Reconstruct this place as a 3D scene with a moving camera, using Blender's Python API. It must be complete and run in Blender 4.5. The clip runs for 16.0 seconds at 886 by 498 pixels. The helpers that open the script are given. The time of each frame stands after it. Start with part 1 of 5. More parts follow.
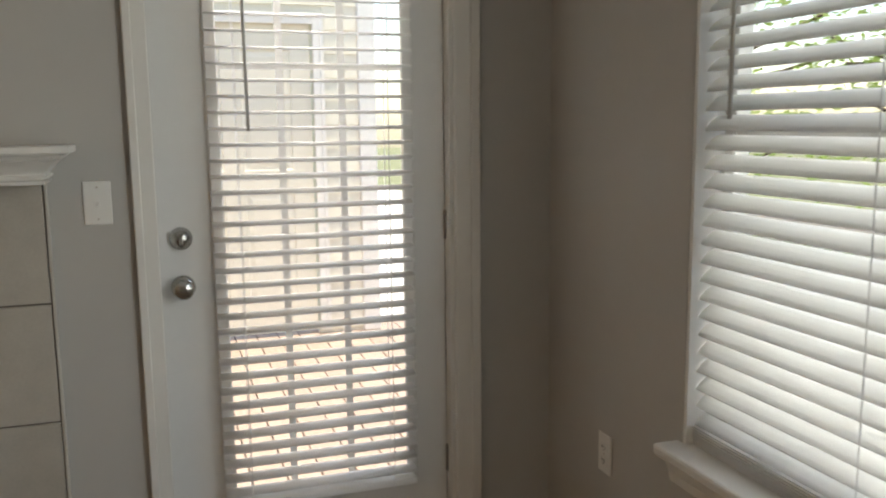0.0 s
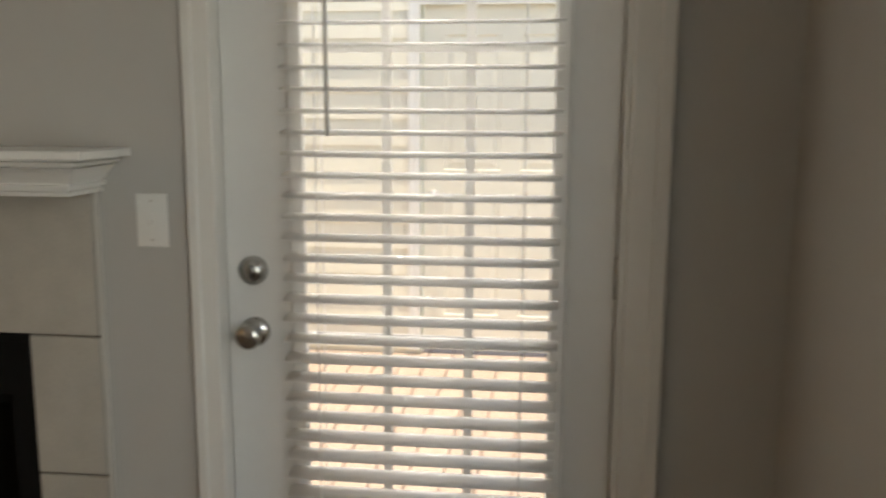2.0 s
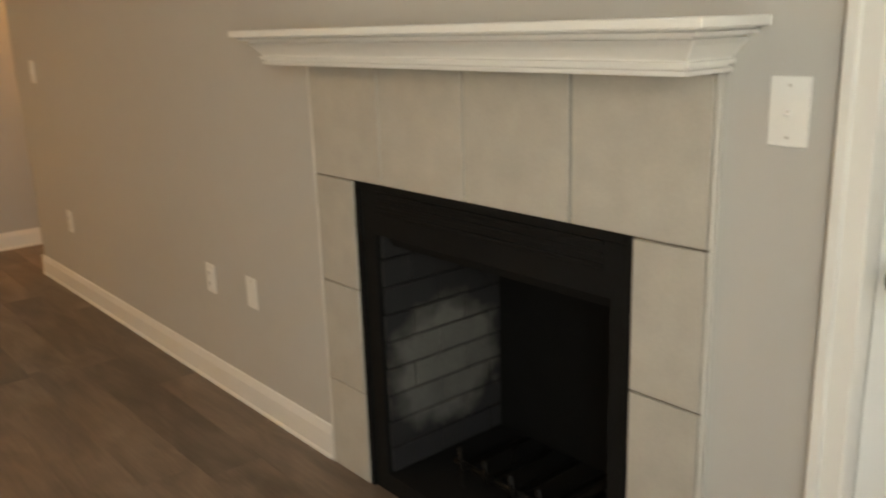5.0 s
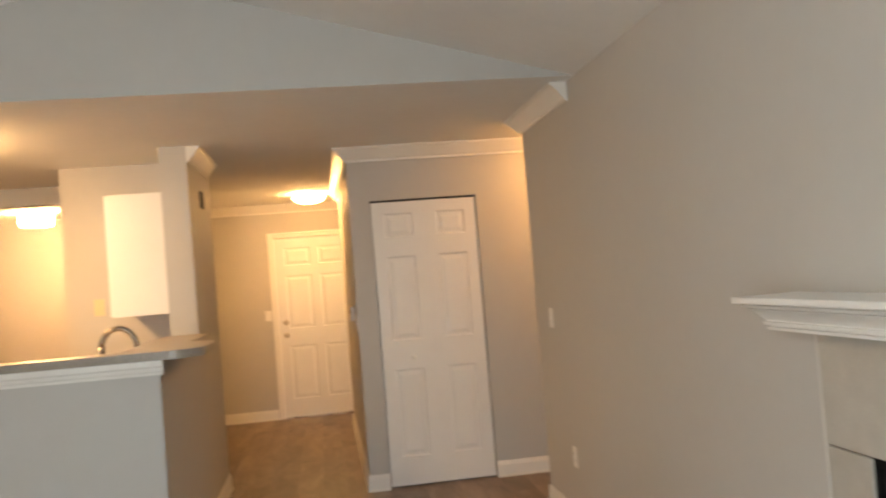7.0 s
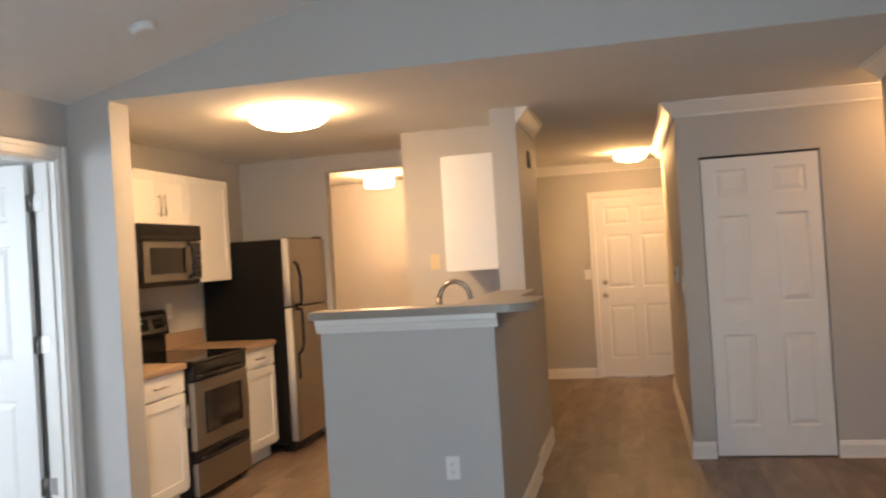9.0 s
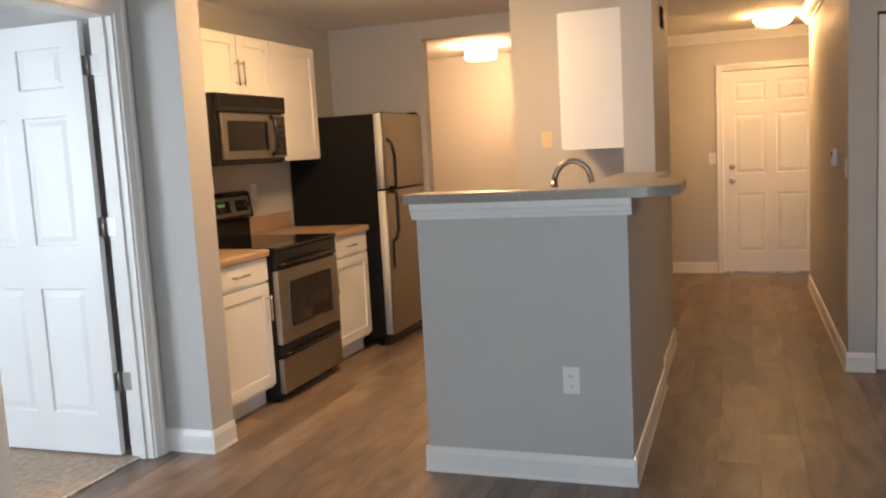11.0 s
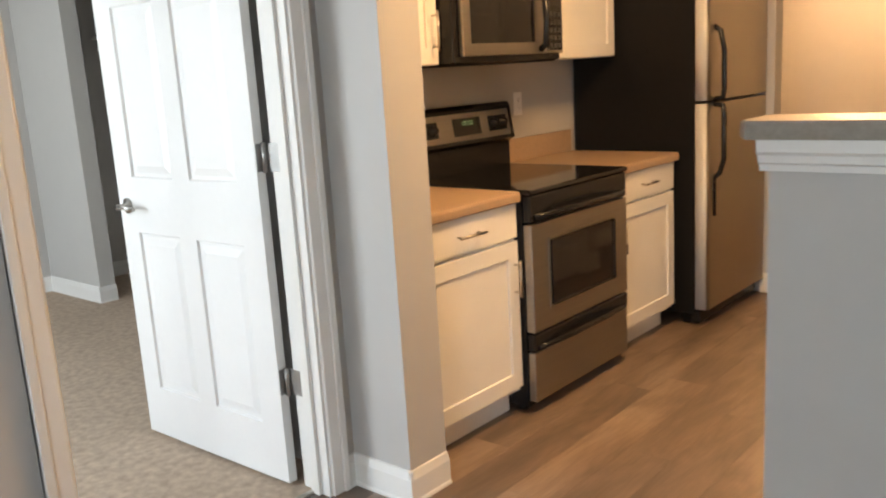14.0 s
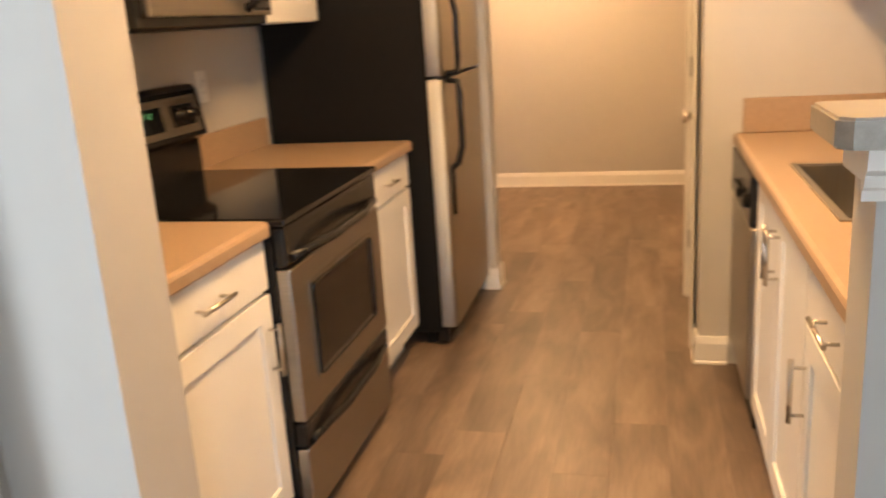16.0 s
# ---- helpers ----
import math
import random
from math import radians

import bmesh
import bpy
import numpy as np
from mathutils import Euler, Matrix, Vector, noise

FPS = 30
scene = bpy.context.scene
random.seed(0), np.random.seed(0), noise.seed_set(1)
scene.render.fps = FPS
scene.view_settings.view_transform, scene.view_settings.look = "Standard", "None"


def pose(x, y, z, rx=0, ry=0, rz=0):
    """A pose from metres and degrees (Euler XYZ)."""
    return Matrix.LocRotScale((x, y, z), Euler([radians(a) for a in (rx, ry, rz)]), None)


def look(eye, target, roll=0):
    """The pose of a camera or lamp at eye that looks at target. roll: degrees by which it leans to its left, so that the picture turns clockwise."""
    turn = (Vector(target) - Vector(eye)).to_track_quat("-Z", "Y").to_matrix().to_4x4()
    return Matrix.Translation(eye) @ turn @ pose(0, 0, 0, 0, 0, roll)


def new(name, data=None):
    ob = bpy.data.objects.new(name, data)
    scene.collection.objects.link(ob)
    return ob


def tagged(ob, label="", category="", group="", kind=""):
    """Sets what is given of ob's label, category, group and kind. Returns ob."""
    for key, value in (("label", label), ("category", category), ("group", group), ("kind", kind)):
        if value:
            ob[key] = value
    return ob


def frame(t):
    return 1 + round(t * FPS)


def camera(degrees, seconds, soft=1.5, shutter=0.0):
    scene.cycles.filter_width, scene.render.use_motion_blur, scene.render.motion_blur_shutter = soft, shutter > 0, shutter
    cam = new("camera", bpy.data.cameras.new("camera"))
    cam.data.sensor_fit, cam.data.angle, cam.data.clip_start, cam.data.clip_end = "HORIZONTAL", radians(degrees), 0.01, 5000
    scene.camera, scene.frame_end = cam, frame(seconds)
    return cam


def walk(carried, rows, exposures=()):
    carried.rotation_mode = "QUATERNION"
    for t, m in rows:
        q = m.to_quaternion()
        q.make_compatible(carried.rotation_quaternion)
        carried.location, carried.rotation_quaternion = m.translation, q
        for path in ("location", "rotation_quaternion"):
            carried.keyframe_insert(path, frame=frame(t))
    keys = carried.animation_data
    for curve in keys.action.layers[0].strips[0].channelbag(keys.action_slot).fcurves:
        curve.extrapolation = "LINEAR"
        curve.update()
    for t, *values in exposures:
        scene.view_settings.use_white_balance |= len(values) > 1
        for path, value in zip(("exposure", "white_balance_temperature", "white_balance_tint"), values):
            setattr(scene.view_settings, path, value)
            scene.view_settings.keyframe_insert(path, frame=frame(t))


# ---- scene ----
cam = camera(55.4, 16.0, soft=2.0, shutter=0.5)

PATH = [
    (0, (-0.051, -2.392, 1.404), (0.58, -0.518, 1.107), -0.6),
    (0.5, (0.109, -2.229, 1.353), (0.609, -0.311, 1.083), -0.8),
    (1, (0.294, -2.018, 1.394), (0.656, -0.069, 1.131), -0.9),
    (1.5, (0.464, -1.846, 1.412), (0.578, 0.131, 1.136), -0.3),
    (2, (0.62, -1.705, 1.432), (0.39, 0.256, 1.114), 0.3),
    (2.5, (0.64, -1.635, 1.42), (0.082, 0.253, 1.067), -0.5),
    (3, (0.58, -1.53, 1.417), (-0.214, 0.255, 0.991), -1.5),
    (3.2, (0.56, -1.48, 1.417), (-0.325, 0.248, 0.939), -2.0),
    (5.3, (0.476, -1.326, 1.356), (-1.115, -0.195, 0.921), -2.7),
    (5.5, (0.499, -1.327, 1.37), (-1.176, -0.283, 1.05), -2.8),
    (6, (0.506, -1.315, 1.419), (-1.333, -0.537, 1.308), -3.9),
    (6.5, (0.501, -1.324, 1.455), (-1.428, -0.795, 1.461), -4.6),
    (7, (0.498, -1.335, 1.484), (-1.479, -1.045, 1.546), -4.6),
    (7.5, (0.49, -1.347, 1.489), (-1.507, -1.295, 1.574), -4.3),
    (8, (0.492, -1.378, 1.49), (-1.501, -1.529, 1.573), -4.0),
    (8.5, (0.485, -1.409, 1.483), (-1.492, -1.706, 1.552), -3.7),
    (9, (0.474, -1.421, 1.48), (-1.477, -1.862, 1.5), -3.5),
    (9.5, (0.404, -1.457, 1.461), (-1.512, -2.027, 1.399), -3.4),
    (10, (0.23, -1.533, 1.445), (-1.664, -2.159, 1.302), -3.3),
    (10.2, (0.157, -1.578, 1.437), (-1.734, -2.21, 1.275), -3.4),
    (12.3, (-0.879, -1.899, 1.422), (-2.695, -2.659, 1.069), -3.2),
    (12.5, (-0.982, -1.973, 1.421), (-2.784, -2.763, 1.063), -3.5),
    (13, (-1.255, -2.086, 1.389), (-2.972, -3.041, 1.013), -3.5),
    (13.5, (-1.53, -2.219, 1.419), (-3.11, -3.377, 1.021), -2.9),
    (14, (-1.768, -2.362, 1.377), (-3.245, -3.647, 0.968), -3.5),
    (14.5, (-1.975, -2.622, 1.408), (-3.442, -3.907, 0.965), -4.5),
    (15, (-2.159, -2.836, 1.38), (-3.709, -4.003, 0.897), -5.3),
    (15.5, (-2.336, -3.061, 1.398), (-4.067, -3.923, 0.887), -4.2),
    (16, (-2.459, -3.29, 1.383), (-4.33, -3.764, 0.858), -3.7),
]
EXPOSURES = [(0, 1.95, 7700, 10), (1, 1.95, 7850, 10), (2, 1.85, 8200, 10), (3, 2.15, 8250, 10), (5.5, 3.3, 9150, 10), (6, 3.5, 8600, 10), (6.5, 3.48, 7650, 10), (7.5, 3.2, 7150, 10), (8, 3.25, 6500, 10),
             (9.5, 2.92, 6150, 10), (10, 2.95, 6150, 10), (12.5, 3.0, 6200, 10), (13.2, 3.1, 6350, 10), (14.2, 3.2, 6650, 10), (15, 3.1, 6550, 10), (16, 3.45, 6550, 10)]
walk(cam, [(t, look(eye, target, roll)) for t, eye, target, roll in PATH], EXPOSURES)

# ---- world, sun, large lights ----
world = bpy.data.worlds.new("sky")
scene.world = world
world.use_nodes = True
wn = world.node_tree
sky = wn.nodes.new("ShaderNodeTexSky")
sky.sky_type, sky.sun_disc = "NISHITA", False
sky.sun_elevation, sky.sun_rotation = radians(86), radians(180)
wn.nodes["Background"].inputs[1].default_value = 0.105
wn.links.new(sky.outputs[0], wn.nodes["Background"].inputs[0])

sun = new("sun", bpy.data.lights.new("sun", "SUN"))
sun.data.energy, sun.data.angle, sun.data.color = 2.0, radians(0.5), (1.0, 0.95, 0.88)
sun.matrix_world = look((-0.03, -0.25, 4.0), (0, 0, 0))


def window_light(name, eye, target, wide, high, power, color):
    lamp = new(name, bpy.data.lights.new(name, "AREA"))
    lamp.data.shape, lamp.data.size, lamp.data.size_y = "RECTANGLE", wide, high
    lamp.data.energy, lamp.data.color = power, color
    lamp.matrix_world = look(eye, target)
    return lamp


# area lamps standing in for daylight at living room window, porch door and bedroom window
window_light("living_window_daylight", (1.085, -1.95, 1.45), (0, -2.08, 1.5), 0.85, 1.35, 7.2, (0.80, 0.91, 1.0))
# added fill lamp, hidden outside below eye level, brightens the window slats
window_light("sash_daylight", (1.75, -1.5, 0.62), (1.15, -1.5, 1.65), 1.6, 0.9, 5.5, (0.84, 0.91, 1.0))
# added fill lamp over the deck, out of view, brightens the door blind
window_light("porch_door_daylight", (0.37, 0.75, 2.45), (0.37, 0.0, 0.8), 1.0, 0.4, 7.5, (0.95, 0.97, 1.0))
window_light("bedroom_window_daylight", (-0.62, -6.4, 1.4), (-2, -6.4, 1.3), 1.5, 1.4, 10.5, (0.82, 0.92, 1.0))

# ---- materials ----


def mat(name, color, rough=0.5, metal=0.0, vary=0.06, scale=6.0, bump=0.0, bump_scale=120.0, random_vary=0.0, stretch=(1, 1, 1), coat=0.0, spec=0.5):
    m = bpy.data.materials.new(name)
    m.use_nodes = True
    nt = m.node_tree
    n, l = nt.nodes, nt.links
    b = n["Principled BSDF"]
    b.inputs["Roughness"].default_value, b.inputs["Metallic"].default_value = rough, metal
    b.inputs["Specular IOR Level"].default_value = spec
    b.inputs["Coat Weight"].default_value = coat
    tc, mp = n.new("ShaderNodeTexCoord"), n.new("ShaderNodeMapping")
    geo = n.new("ShaderNodeNewGeometry")
    mp.inputs["Scale"].default_value = stretch
    l.new(geo.outputs["Position"], mp.inputs["Vector"])
    big, small = n.new("ShaderNodeTexNoise"), n.new("ShaderNodeTexNoise")
    big.inputs["Scale"].default_value, big.inputs["Detail"].default_value = scale, 4
    small.inputs["Scale"].default_value, small.inputs["Detail"].default_value = scale * 9, 3
    l.new(mp.outputs[0], big.inputs["Vector"])
    l.new(mp.outputs[0], small.inputs["Vector"])
    add = n.new("ShaderNodeMath")
    add.operation = "MULTIPLY_ADD"
    add.inputs[1].default_value = 0.5
    l.new(small.outputs[0], add.inputs[0])
    l.new(big.outputs[0], add.inputs[2])
    rng = n.new("ShaderNodeMapRange")
    rng.inputs["From Min"].default_value, rng.inputs["From Max"].default_value = 0.45, 1.05
    rng.inputs["To Min"].default_value, rng.inputs["To Max"].default_value = 1 - vary, 1 + vary
    l.new(add.outputs[0], rng.inputs["Value"])
    value = rng.outputs[0]
    if random_vary:
        info = n.new("ShaderNodeObjectInfo")
        r2 = n.new("ShaderNodeMapRange")
        r2.inputs["To Min"].default_value, r2.inputs["To Max"].default_value = 1 - random_vary, 1 + random_vary
        l.new(info.outputs["Random"], r2.inputs["Value"])
        mul = n.new("ShaderNodeMath")
        mul.operation = "MULTIPLY"
        l.new(value, mul.inputs[0])
        l.new(r2.outputs[0], mul.inputs[1])
        value = mul.outputs[0]
    hsv = n.new("ShaderNodeHueSaturation")
    hsv.inputs["Color"].default_value = (*color, 1)
    l.new(value, hsv.inputs["Value"])
    l.new(hsv.outputs[0], b.inputs["Base Color"])
    rr = n.new("ShaderNodeMapRange")
    rr.inputs["To Min"].default_value, rr.inputs["To Max"].default_value = max(0.02, rough - 0.06), min(1, rough + 0.06)
    l.new(big.outputs[0], rr.inputs["Value"])
    l.new(rr.outputs[0], b.inputs["Roughness"])
    if bump:
        bt, bp = n.new("ShaderNodeTexNoise"), n.new("ShaderNodeBump")
        bt.inputs["Scale"].default_value, bt.inputs["Detail"].default_value = bump_scale, 3
        bp.inputs["Strength"].default_value, bp.inputs["Distance"].default_value = bump, 0.002
        l.new(mp.outputs[0], bt.inputs["Vector"])
        l.new(bt.outputs[0], bp.inputs["Height"])
        l.new(bp.outputs[0], b.inputs["Normal"])
    return m


def glow(name, color, strength):
    m = bpy.data.materials.new(name)
    m.use_nodes = True
    b = m.node_tree.nodes["Principled BSDF"]
    b.inputs["Base Color"].default_value = (0.9, 0.87, 0.8, 1)
    b.inputs["Roughness"].default_value = 0.4
    b.inputs["Emission Color"].default_value = (*color, 1)
    b.inputs["Emission Strength"].default_value = strength
    return m


def glass_mat(name):
    m = bpy.data.materials.new(name)
    m.use_nodes = True
    b = m.node_tree.nodes["Principled BSDF"]
    b.inputs["Base Color"].default_value = (0.97, 0.98, 0.97, 1)
    b.inputs["Transmission Weight"].default_value = 1
    b.inputs["Roughness"].default_value = 0.0
    b.inputs["IOR"].default_value = 1.1
    return m


def plank_mat():
    m = bpy.data.materials.new("vinyl_plank")
    m.use_nodes = True
    nt = m.node_tree
    n, l = nt.nodes, nt.links
    b = n["Principled BSDF"]
    geo, info = n.new("ShaderNodeNewGeometry"), n.new("ShaderNodeObjectInfo")
    off = n.new("ShaderNodeVectorMath")
    off.operation = "MULTIPLY_ADD"
    comb = n.new("ShaderNodeCombineXYZ")
    for i in range(3):
        l.new(info.outputs["Random"], comb.inputs[i])
    off.inputs[1].default_value = (37, 53, 11)
    l.new(comb.outputs[0], off.inputs[0])
    l.new(geo.outputs["Position"], off.inputs[2])
    mp = n.new("ShaderNodeMapping")
    mp.inputs["Scale"].default_value = (1.7, 6.0, 1)
    l.new(off.outputs[0], mp.inputs[0])
    cloud, grain = n.new("ShaderNodeTexNoise"), n.new("ShaderNodeTexNoise")
    cloud.inputs["Scale"].default_value, cloud.inputs["Detail"].default_value, cloud.inputs["Distortion"].default_value = 1.4, 6, 0.6
    grain.inputs["Scale"].default_value, grain.inputs["Detail"].default_value = 14, 6
    mp2 = n.new("ShaderNodeMapping")
    mp2.inputs["Scale"].default_value = (0.6, 11.0, 1)
    l.new(off.outputs[0], mp2.inputs[0])
    l.new(mp.outputs[0], cloud.inputs[0])
    l.new(mp2.outputs[0], grain.inputs[0])
    mix = n.new("ShaderNodeMath")
    mix.operation = "MULTIPLY_ADD"
    mix.inputs[1].default_value = 0.36
    l.new(grain.outputs[0], mix.inputs[0])
    l.new(cloud.outputs[0], mix.inputs[2])
    ramp = n.new("ShaderNodeValToRGB")
    e = ramp.color_ramp.elements
    e[0].position, e[0].color = 0.42, (0.098, 0.070, 0.052, 1)
    e[1].position, e[1].color = 0.93, (0.255, 0.187, 0.141, 1)
    k = e.new(0.67)
    k.color = (0.170, 0.122, 0.091, 1)
    l.new(mix.outputs[0], ramp.inputs[0])
    r2 = n.new("ShaderNodeMapRange")
    r2.inputs["To Min"].default_value, r2.inputs["To Max"].default_value = 0.76, 1.24
    l.new(info.outputs["Random"], r2.inputs["Value"])
    hsv = n.new("ShaderNodeHueSaturation")
    l.new(ramp.outputs[0], hsv.inputs["Color"])
    l.new(r2.outputs[0], hsv.inputs["Value"])
    l.new(hsv.outputs[0], b.inputs["Base Color"])
    b.inputs["Roughness"].default_value = 0.42
    bp = n.new("ShaderNodeBump")
    bp.inputs["Strength"].default_value, bp.inputs["Distance"].default_value = 0.15, 0.001
    l.new(grain.outputs[0], bp.inputs["Height"])
    l.new(bp.outputs[0], b.inputs["Normal"])
    return m


def firebrick_mat():
    """Grey firebrick with a round patch of light painted in, near black as shade beyond it."""
    m = mat("firebrick", (0.11, 0.108, 0.10), 0.9, vary=0.2, scale=9, bump=0.4, random_vary=0.12)
    n, l = m.node_tree.nodes, m.node_tree.links
    b = n["Principled BSDF"]
    old = b.inputs["Base Color"].links[0].from_socket
    geo, d = n.new("ShaderNodeNewGeometry"), n.new("ShaderNodeVectorMath")
    sub, sc = n.new("ShaderNodeVectorMath"), n.new("ShaderNodeVectorMath")
    sub.operation, sc.operation, d.operation = "SUBTRACT", "MULTIPLY", "LENGTH"
    sub.inputs[1].default_value = (-1.34, 0.235, 0.365)
    sc.inputs[1].default_value = (1, 1, 1.1)
    l.new(geo.outputs["Position"], sub.inputs[0])
    l.new(sub.outputs[0], sc.inputs[0])
    l.new(sc.outputs[0], d.inputs[0])
    r = n.new("ShaderNodeMapRange")
    r.inputs["From Min"].default_value, r.inputs["From Max"].default_value = 0.24, 0.33
    edge, add = n.new("ShaderNodeTexNoise"), n.new("ShaderNodeMath")
    edge.inputs["Scale"].default_value = 14
    add.operation, add.inputs[1].default_value = "MULTIPLY_ADD", 0.16
    l.new(geo.outputs["Position"], edge.inputs["Vector"])
    l.new(edge.outputs[0], add.inputs[0])
    l.new(d.outputs["Value"], add.inputs[2])
    l.new(add.outputs[0], r.inputs["Value"])
    # painted shade: brick colour goes near black outside the light patch
    mx = n.new("ShaderNodeMix")
    mx.data_type = "RGBA"
    l.new(r.outputs[0], mx.inputs["Factor"])
    l.new(old, mx.inputs["A"])
    mx.inputs["B"].default_value = (0.012, 0.012, 0.013, 1)
    l.new(mx.outputs["Result"], b.inputs["Base Color"])
    return m


PAINT = mat("wall_paint", (0.50, 0.485, 0.46), 0.62, vary=0.025, scale=1.6, bump=0.12, bump_scale=260)
CEIL = mat("ceiling_paint", (0.80, 0.79, 0.77), 0.85, vary=0.03, scale=2, bump=0.35, bump_scale=90)
TRIM = mat("trim_white", (0.78, 0.765, 0.73), 0.38, vary=0.025, scale=5)
DOORW = mat("door_white", (0.79, 0.785, 0.77), 0.36, vary=0.02, scale=5, bump=0.05, bump_scale=180)
CABW = mat("cabinet_white", (0.80, 0.785, 0.75), 0.35, vary=0.02, scale=6)
SLATM = mat("blind_white", (0.90, 0.895, 0.89), 0.42, vary=0.03, scale=12)
PLANK = plank_mat()
SUBFLOOR = mat("subfloor", (0.05, 0.042, 0.036), 0.8)
CARPET = mat("carpet", (0.46, 0.36, 0.275), 1.0, vary=0.25, scale=30, bump=1.0, bump_scale=190, spec=0.1)
LAMINATE = mat("tan_laminate", (0.375, 0.262, 0.173), 0.36, vary=0.10, scale=60)
BARTOP = mat("bar_laminate", (0.30, 0.265, 0.225), 0.33, vary=0.16, scale=70)
BLACK = mat("black_gloss", (0.012, 0.012, 0.013), 0.24, vary=0.1, scale=20, spec=0.3)
BLACKM = mat("black_matte", (0.008, 0.0075, 0.007), 0.5, vary=0.15, scale=30, bump=0.1, bump_scale=300, spec=0.16)
SILVER = mat("silver_paint", (0.56, 0.55, 0.52), 0.4, vary=0.03)
GREYB = mat("grey_button", (0.035, 0.035, 0.036), 0.5)
BGLASS = mat("black_glass", (0.008, 0.008, 0.009), 0.06, vary=0.05)
STEEL = mat("brushed_steel", (0.38, 0.35, 0.30), 0.36, metal=1.0, vary=0.08, scale=3, stretch=(60, 60, 1))
STEELH = mat("brushed_steel_across", (0.36, 0.34, 0.31), 0.38, metal=1.0, vary=0.08, scale=3, stretch=(1, 1, 60))
NICKEL = mat("satin_nickel", (0.55, 0.51, 0.46), 0.28, metal=1.0, vary=0.05)
CHROME = mat("chrome", (0.46, 0.45, 0.43), 0.22, metal=1.0, vary=0.04)
FAUCETM = mat("dark_nickel", (0.30, 0.275, 0.25), 0.24, metal=1.0, vary=0.06)
HINGE = mat("hinge_metal", (0.36, 0.35, 0.335), 0.42, metal=0.9, vary=0.1, scale=30)
TILE = mat("beige_tile", (0.47, 0.44, 0.39), 0.45, vary=0.09, scale=14, bump=0.1, bump_scale=60, random_vary=0.04)
EDGE = mat("tile_edge_trim", (0.60, 0.57, 0.52), 0.4)
GROUT = mat("grout", (0.20, 0.18, 0.155), 0.9, vary=0.1, scale=40)
PLATE = mat("plate_white", (0.80, 0.79, 0.76), 0.32, vary=0.02)
IVORY = mat("plate_ivory", (0.70, 0.58, 0.36), 0.35, vary=0.02)
DARK = mat("dark_slot", (0.02, 0.02, 0.02), 0.7)
SOOT = mat("soot_black", (0.007, 0.007, 0.007), 0.85, vary=0.3, scale=12, bump=0.3, spec=0.15)
FIREBRICK = firebrick_mat()
GLASS = glass_mat("window_glass")
LAMP_K = glow("kitchen_lamp_glow", (1.0, 0.59, 0.255), 9.8)
LAMP_F = glow("foyer_lamp_glow", (1.0, 0.54, 0.20), 12)
LAMP_N = glow("nook_lamp_glow", (1.0, 0.56, 0.255), 13)
LAMP_P = glow("passage_lamp_glow", (1.0, 0.50, 0.17), 4.5)
CLOCK = glow("clock_digits", (0.15, 1.0, 0.25), 0.1)
SIDING = mat("cream_siding", (0.76, 0.73, 0.63), 0.7, vary=0.05, scale=4)
DECK = mat("deck_board", (0.34, 0.262, 0.215), 0.7, vary=0.14, scale=5, stretch=(8, 1, 1), random_vary=0.10, bump=0.2)
GRASS = mat("grass_ground", (0.17, 0.185, 0.10), 0.95, vary=0.4, scale=2, bump=0.6, bump_scale=40)
GLARE_PALE = mat("pale_glare_ground", (0.55, 0.54, 0.51), 0.85, vary=0.1, scale=3, bump=0.2, bump_scale=80)
BARK = mat("bark", (0.13, 0.10, 0.075), 0.9, vary=0.3, scale=15, bump=0.8, bump_scale=40)
LEAF = mat("leaf", (0.12, 0.19, 0.045), 0.55, vary=0.4, scale=3)


def let_through(m, share, color):
    """Lets light shine through a thin material."""
    n, l = m.node_tree.nodes, m.node_tree.links
    mix, tr = n.new("ShaderNodeMixShader"), n.new("ShaderNodeBsdfTranslucent")
    tr.inputs["Color"].default_value = (*color, 1)
    mix.inputs[0].default_value = share
    l.new(n["Principled BSDF"].outputs[0], mix.inputs[1])
    l.new(tr.outputs[0], mix.inputs[2])
    l.new(mix.outputs[0], n["Material Output"].inputs["Surface"])


let_through(LEAF, 0.6, (0.42, 0.56, 0.14))
let_through(SLATM, 0.55, (0.92, 0.92, 0.91))

# ---- mesh helpers ----


def box(bm, x0, x1, y0, y1, z0, z1, bevel=0.0, seg=1):
    m = Matrix.Translation(((x0 + x1) / 2, (y0 + y1) / 2, (z0 + z1) / 2)) @ Matrix.Diagonal((abs(x1 - x0), abs(y1 - y0), abs(z1 - z0), 1))
    vs = bmesh.ops.create_cube(bm, size=1, matrix=m)["verts"]
    if bevel:
        es = list({e for v in vs for e in v.link_edges})
        bmesh.ops.bevel(bm, geom=es, offset=bevel, segments=seg, profile=0.5, affect="EDGES")
    return bm


def boxes(*specs, bevel=0.0, seg=1):
    bm = bmesh.new()
    for s in specs:
        box(bm, *s, bevel=bevel, seg=seg)
    return bm


